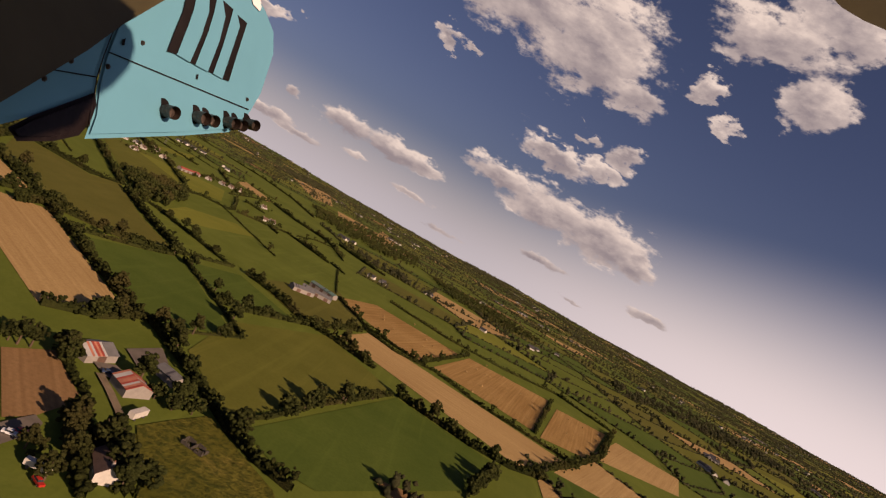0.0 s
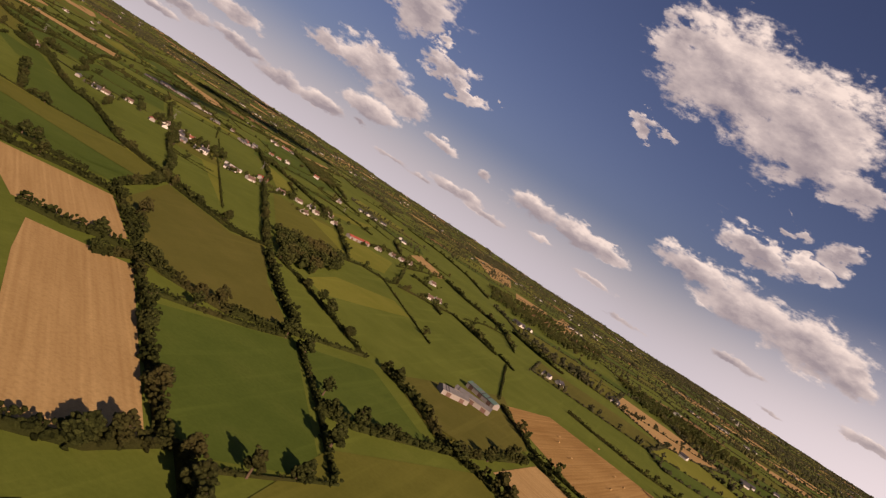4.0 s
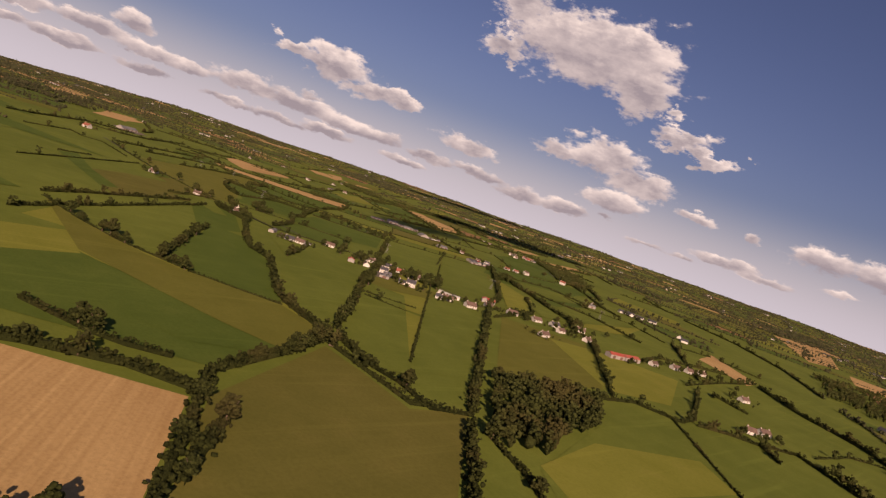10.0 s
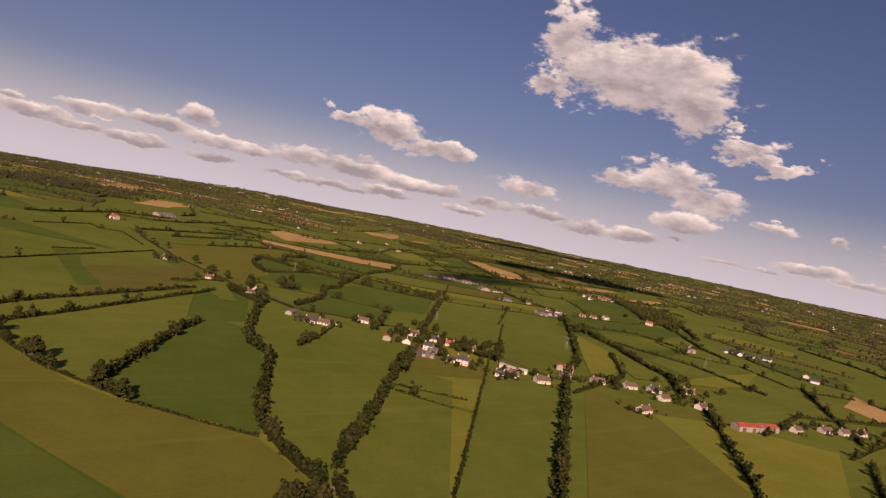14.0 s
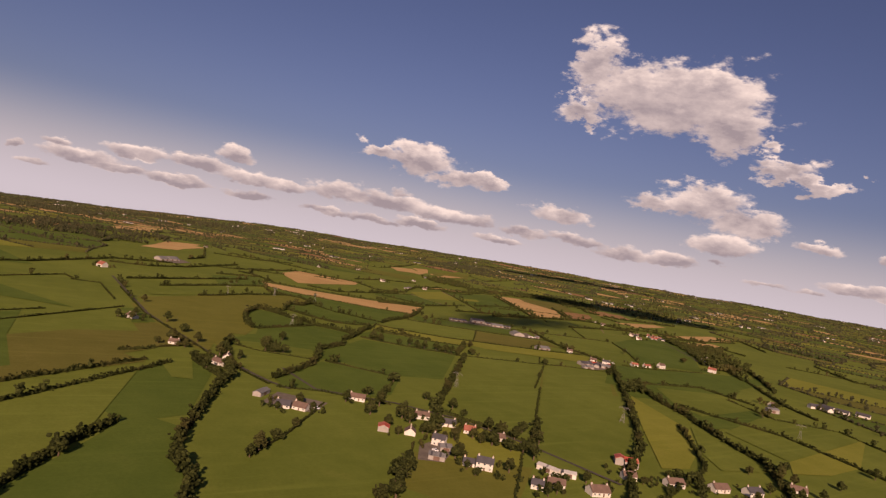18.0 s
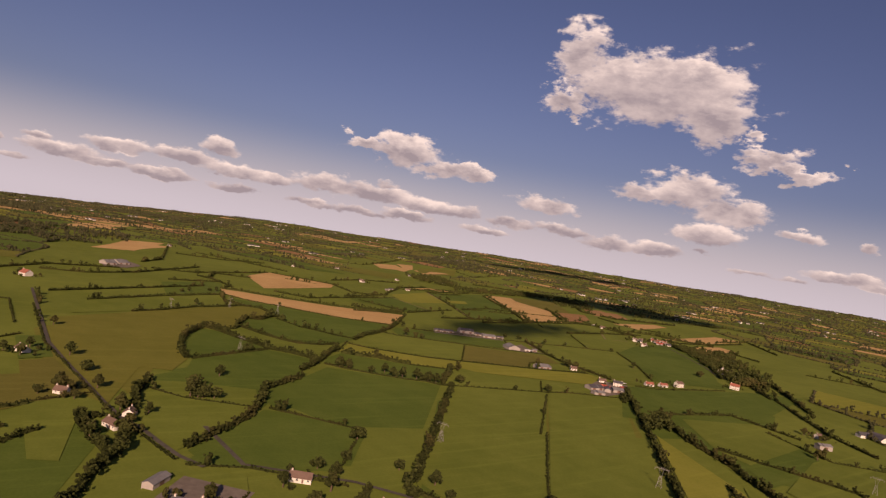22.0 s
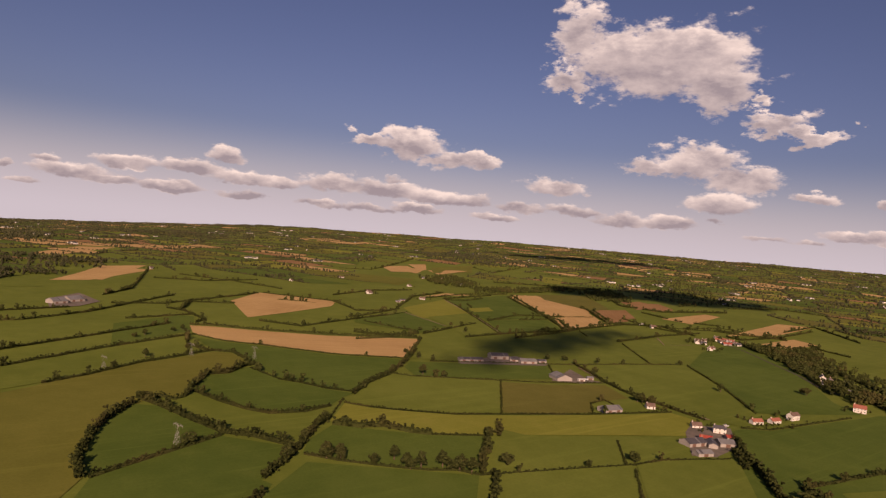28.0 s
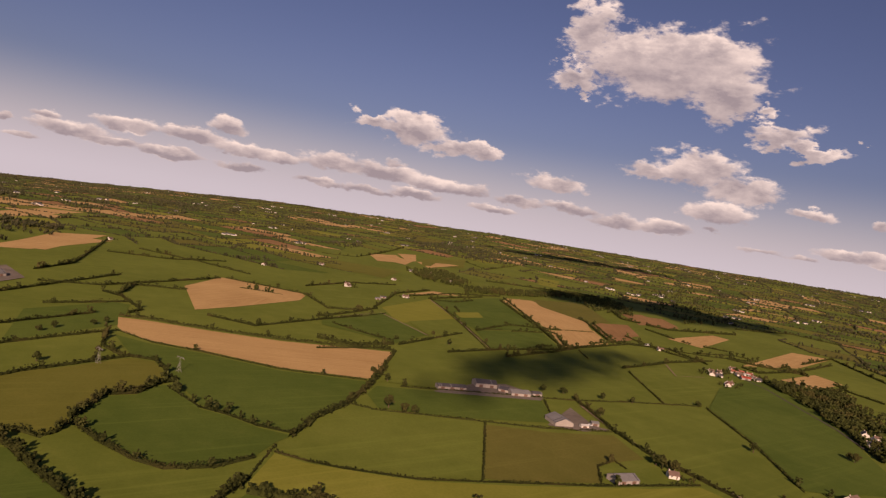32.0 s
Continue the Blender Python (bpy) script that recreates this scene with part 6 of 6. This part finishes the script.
def aircraft_nose():
    """Cowling, louvres, exhausts and intake, laid out as seen from the wing beside them."""
    _, eye, target, roll = PATH[0]
    top = new("aircraft_nose")
    top.matrix_world = look(eye, target, roll)
    tagged(top, "turquoise aircraft engine cowling with louvres and exhaust stubs", "aircraft")

    def spot(a, b, lift=0.0):
        d = 1 / (0.188 - 0.71 * a) - lift
        return Vector((a * d, b * d, -d))

    def plate(name, outline, mat, lift=0.0, deep=0.5, label=""):
        bm = bmesh.new()
        front = [bm.verts.new(spot(a, b, lift)) for a, b in outline]
        back = [bm.verts.new(spot(a, b, lift) * (1 + deep)) for a, b in outline]
        bm.faces.new(front)
        bm.faces.new(back[::-1])
        for i in range(len(front)):
            j = (i + 1) % len(front)
            bm.faces.new((front[i], back[i], back[j], front[j]))
        bmesh.ops.recalc_face_normals(bm, faces=bm.faces)
        if len(outline) > 4 and deep > 0.1:
            edge = [e for e in bm.edges if e.verts[0] in front and e.verts[1] in front]
            bmesh.ops.bevel(bm, geom=edge, offset=0.012, segments=2, affect="EDGES")
        bmesh.ops.triangulate(bm, faces=bm.faces)
        return part(name, bm, mat, top, label)

    cowl = plate("cowling", COWL, PAINT)
    plate("side_panel", SIDE, PAINT, 0.0, 0.3)
    plate("wing_fairing", FAIR, FAIRING, 0.1, 0.3, "dark glossy wing fairing")
    plate("air_intake", SCOOP, INTAKE, 0.01, 0.3, "dark red oil cooler intake")
    plate("spinner_edge", SPIN, WHITE, 0.01, 0.2)
    # flat black plates stand in for the shade inside the open slots
    for slot in SLOTS:
        plate("louvre_slot", slot, GAP_SOOT, 0.008, 0.004)
    for blade in BLADES:
        plate("louvre_blade", blade, PAINT, 0.014, 0.01)
    for a, b in SEAMS:
        (x0, y0), (x1, y1) = a, b
        n = Vector((y0 - y1, x1 - x0)).normalized() * 0.0010
        plate("panel_seam", [(x0 - n.x, y0 - n.y), (x1 - n.x, y1 - n.y), (x1 + n.x, y1 + n.y), (x0 + n.x, y0 + n.y)], GAP_SOOT, 0.004, 0.002)

    def ring(name, a, b, r, length, mat, hollow):
        bm = bmesh.new()
        p = spot(a, b, 0.01)
        way = Vector((0.75, -0.25, 0.45)).normalized()
        m = way.to_track_quat("Z", "Y").to_matrix().to_4x4()
        m.translation = p + way * length / 2
        bmesh.ops.create_cone(bm, cap_ends=not hollow, segments=18, radius1=r * 0.95, radius2=r, depth=length, matrix=m)
        if hollow:
            m.translation = p + way * length * 0.4
            bmesh.ops.create_circle(bm, cap_ends=True, segments=18, radius=r * 0.97, matrix=m)
        return part(name, bm, mat, top)

    for a, b in STUBS:
        bm = bmesh.new()
        c = spot(a, b, 0.006)
        bmesh.ops.create_circle(bm, cap_ends=True, segments=18, radius=0.026, matrix=Matrix.Translation(c) @ Matrix.Rotation(radians(38), 4, "Y") @ Matrix.Diagonal((0.8, 1.25, 1, 1)))
        part("exhaust_port", bm, GAP_SOOT, top)
        ring("exhaust_stub", a + 0.003, b - 0.003, 0.021, 0.05, BURNT, True)
    for a, b in STUDS:
        bm = bmesh.new()
        bmesh.ops.create_cone(bm, cap_ends=True, segments=12, radius1=0.008, radius2=0.006, depth=0.004, matrix=Matrix.Translation(spot(a, b, 0.004)))
        part("fastener", bm, BURNT, top)
    # drain holes, their dark insides painted on as thin plates
    for hole in HOLES:
        plate("drain_slot", hole, GAP_SOOT, 0.005, 0.002)
    tip = bmesh.new()
    vs = [tip.verts.new((a * d, b * d, -d)) for d in (2.4, 2.6) for a, b in TIP]
    n = len(TIP)
    tip.faces.new(vs[:n])
    tip.faces.new(vs[n:][::-1])
    for i in range(n):
        tip.faces.new((vs[i], vs[n + i], vs[n + (i + 1) % n], vs[(i + 1) % n]))
    bmesh.ops.recalc_face_normals(tip, faces=tip.faces)
    part("upper_wing_edge", tip, FAIRING, top)
    # added unseen plate above, cut to shadow outline, shades the rear of the cowling
    way = top.matrix_world.to_3x3().inverted() @ SUN_WAY
    bm = bmesh.new()
    low = [bm.verts.new(spot(a, b) + way * 2.3) for a, b in SHADE]
    high = [bm.verts.new(spot(a, b) + way * 2.4) for a, b in SHADE]
    bm.faces.new(low)
    bm.faces.new(high[::-1])
    for i in range(len(low)):
        j = (i + 1) % len(low)
        bm.faces.new((low[i], high[i], high[j], low[j]))
    bmesh.ops.recalc_face_normals(bm, faces=bm.faces)
    part("wing_shade_plate", bm, FAIRING, top)


COWL = [(-0.498, 0.341), (-0.425, 0.401), (-0.292, 0.401), (-0.270, 0.362), (-0.258, 0.330), (-0.258, 0.298), (-0.277, 0.238), (-0.294, 0.209), (-0.305, 0.192), (-0.326, 0.178), (-0.391, 0.173), (-0.546, 0.168), (-0.532, 0.207), (-0.527, 0.250), (-0.515, 0.298)]
SIDE = [(-0.701, 0.223), (-0.597, 0.283), (-0.498, 0.343), (-0.515, 0.298), (-0.527, 0.262), (-0.530, 0.238), (-0.580, 0.219), (-0.627, 0.202), (-0.701, 0.183)]
FAIR = [(-0.72, 0.42), (-0.392, 0.42), (-0.415, 0.384), (-0.490, 0.340), (-0.540, 0.303), (-0.592, 0.272), (-0.72, 0.196)]
SCOOP = [(-0.663, 0.185), (-0.627, 0.203), (-0.580, 0.220), (-0.530, 0.239), (-0.527, 0.220), (-0.537, 0.194), (-0.554, 0.173), (-0.593, 0.164), (-0.649, 0.164)]
SPIN = [(-0.299, 0.401), (-0.283, 0.401), (-0.274, 0.364), (-0.278, 0.356), (-0.290, 0.369)]
SLOTS = [[(-0.39, 0.387), (-0.375, 0.387), (-0.379, 0.365), (-0.388, 0.339), (-0.405, 0.296), (-0.42, 0.301), (-0.407, 0.335), (-0.396, 0.361)], [(-0.355, 0.387), (-0.343, 0.387), (-0.348, 0.361), (-0.357, 0.331), (-0.377, 0.28), (-0.385, 0.284), (-0.368, 0.324), (-0.356, 0.361)], [(-0.335, 0.379), (-0.319, 0.365), (-0.324, 0.346), (-0.335, 0.309), (-0.35, 0.267), (-0.358, 0.27), (-0.34, 0.317), (-0.331, 0.354)], [(-0.313, 0.357), (-0.298, 0.344), (-0.303, 0.328), (-0.315, 0.291), (-0.326, 0.255), (-0.336, 0.259), (-0.32, 0.306), (-0.309, 0.339)]]
BLADES = [[(-0.375, 0.385), (-0.379, 0.365), (-0.388, 0.339), (-0.405, 0.296), (-0.385, 0.284), (-0.368, 0.324), (-0.356, 0.361), (-0.355, 0.387)], [(-0.343, 0.385), (-0.348, 0.361), (-0.357, 0.331), (-0.377, 0.28), (-0.358, 0.27), (-0.34, 0.317), (-0.331, 0.354), (-0.335, 0.379)], [(-0.319, 0.365), (-0.324, 0.346), (-0.335, 0.309), (-0.35, 0.267), (-0.336, 0.259), (-0.32, 0.306), (-0.309, 0.339), (-0.313, 0.357)]]
SEAMS = [[(-0.509, 0.300), (-0.296, 0.212)], [(-0.498, 0.342), (-0.515, 0.298)], [(-0.515, 0.298), (-0.527, 0.262)], [(-0.527, 0.262), (-0.539, 0.186)], [(-0.606, 0.275), (-0.528, 0.262)]]
STUBS = [(-0.426, 0.214), (-0.378, 0.205), (-0.364, 0.201), (-0.332, 0.197), (-0.320, 0.194), (-0.301, 0.194)]
STUDS = [(-0.567, 0.287), (-0.608, 0.260), (-0.458, 0.314), (-0.511, 0.278), (-0.299, 0.228)]
HOLES = [[(-0.488, 0.319), (-0.483, 0.321), (-0.485, 0.310), (-0.489, 0.310)], [(-0.375, 0.266), (-0.372, 0.266), (-0.373, 0.258), (-0.376, 0.259)]]
SHADE = [(-0.507, 0.365), (-0.488, 0.35), (-0.473, 0.331), (-0.469, 0.306), (-0.478, 0.276), (-0.501, 0.25), (-0.531, 0.23), (-0.564, 0.187), (-0.719, 0.143), (-0.859, 0.195), (-0.859, 0.453), (-0.638, 0.453)]
TIP = [(0.587, 0.388), (0.694, 0.388), (0.694, 0.323), (0.675, 0.333), (0.642, 0.347), (0.608, 0.367)]
aircraft_nose()
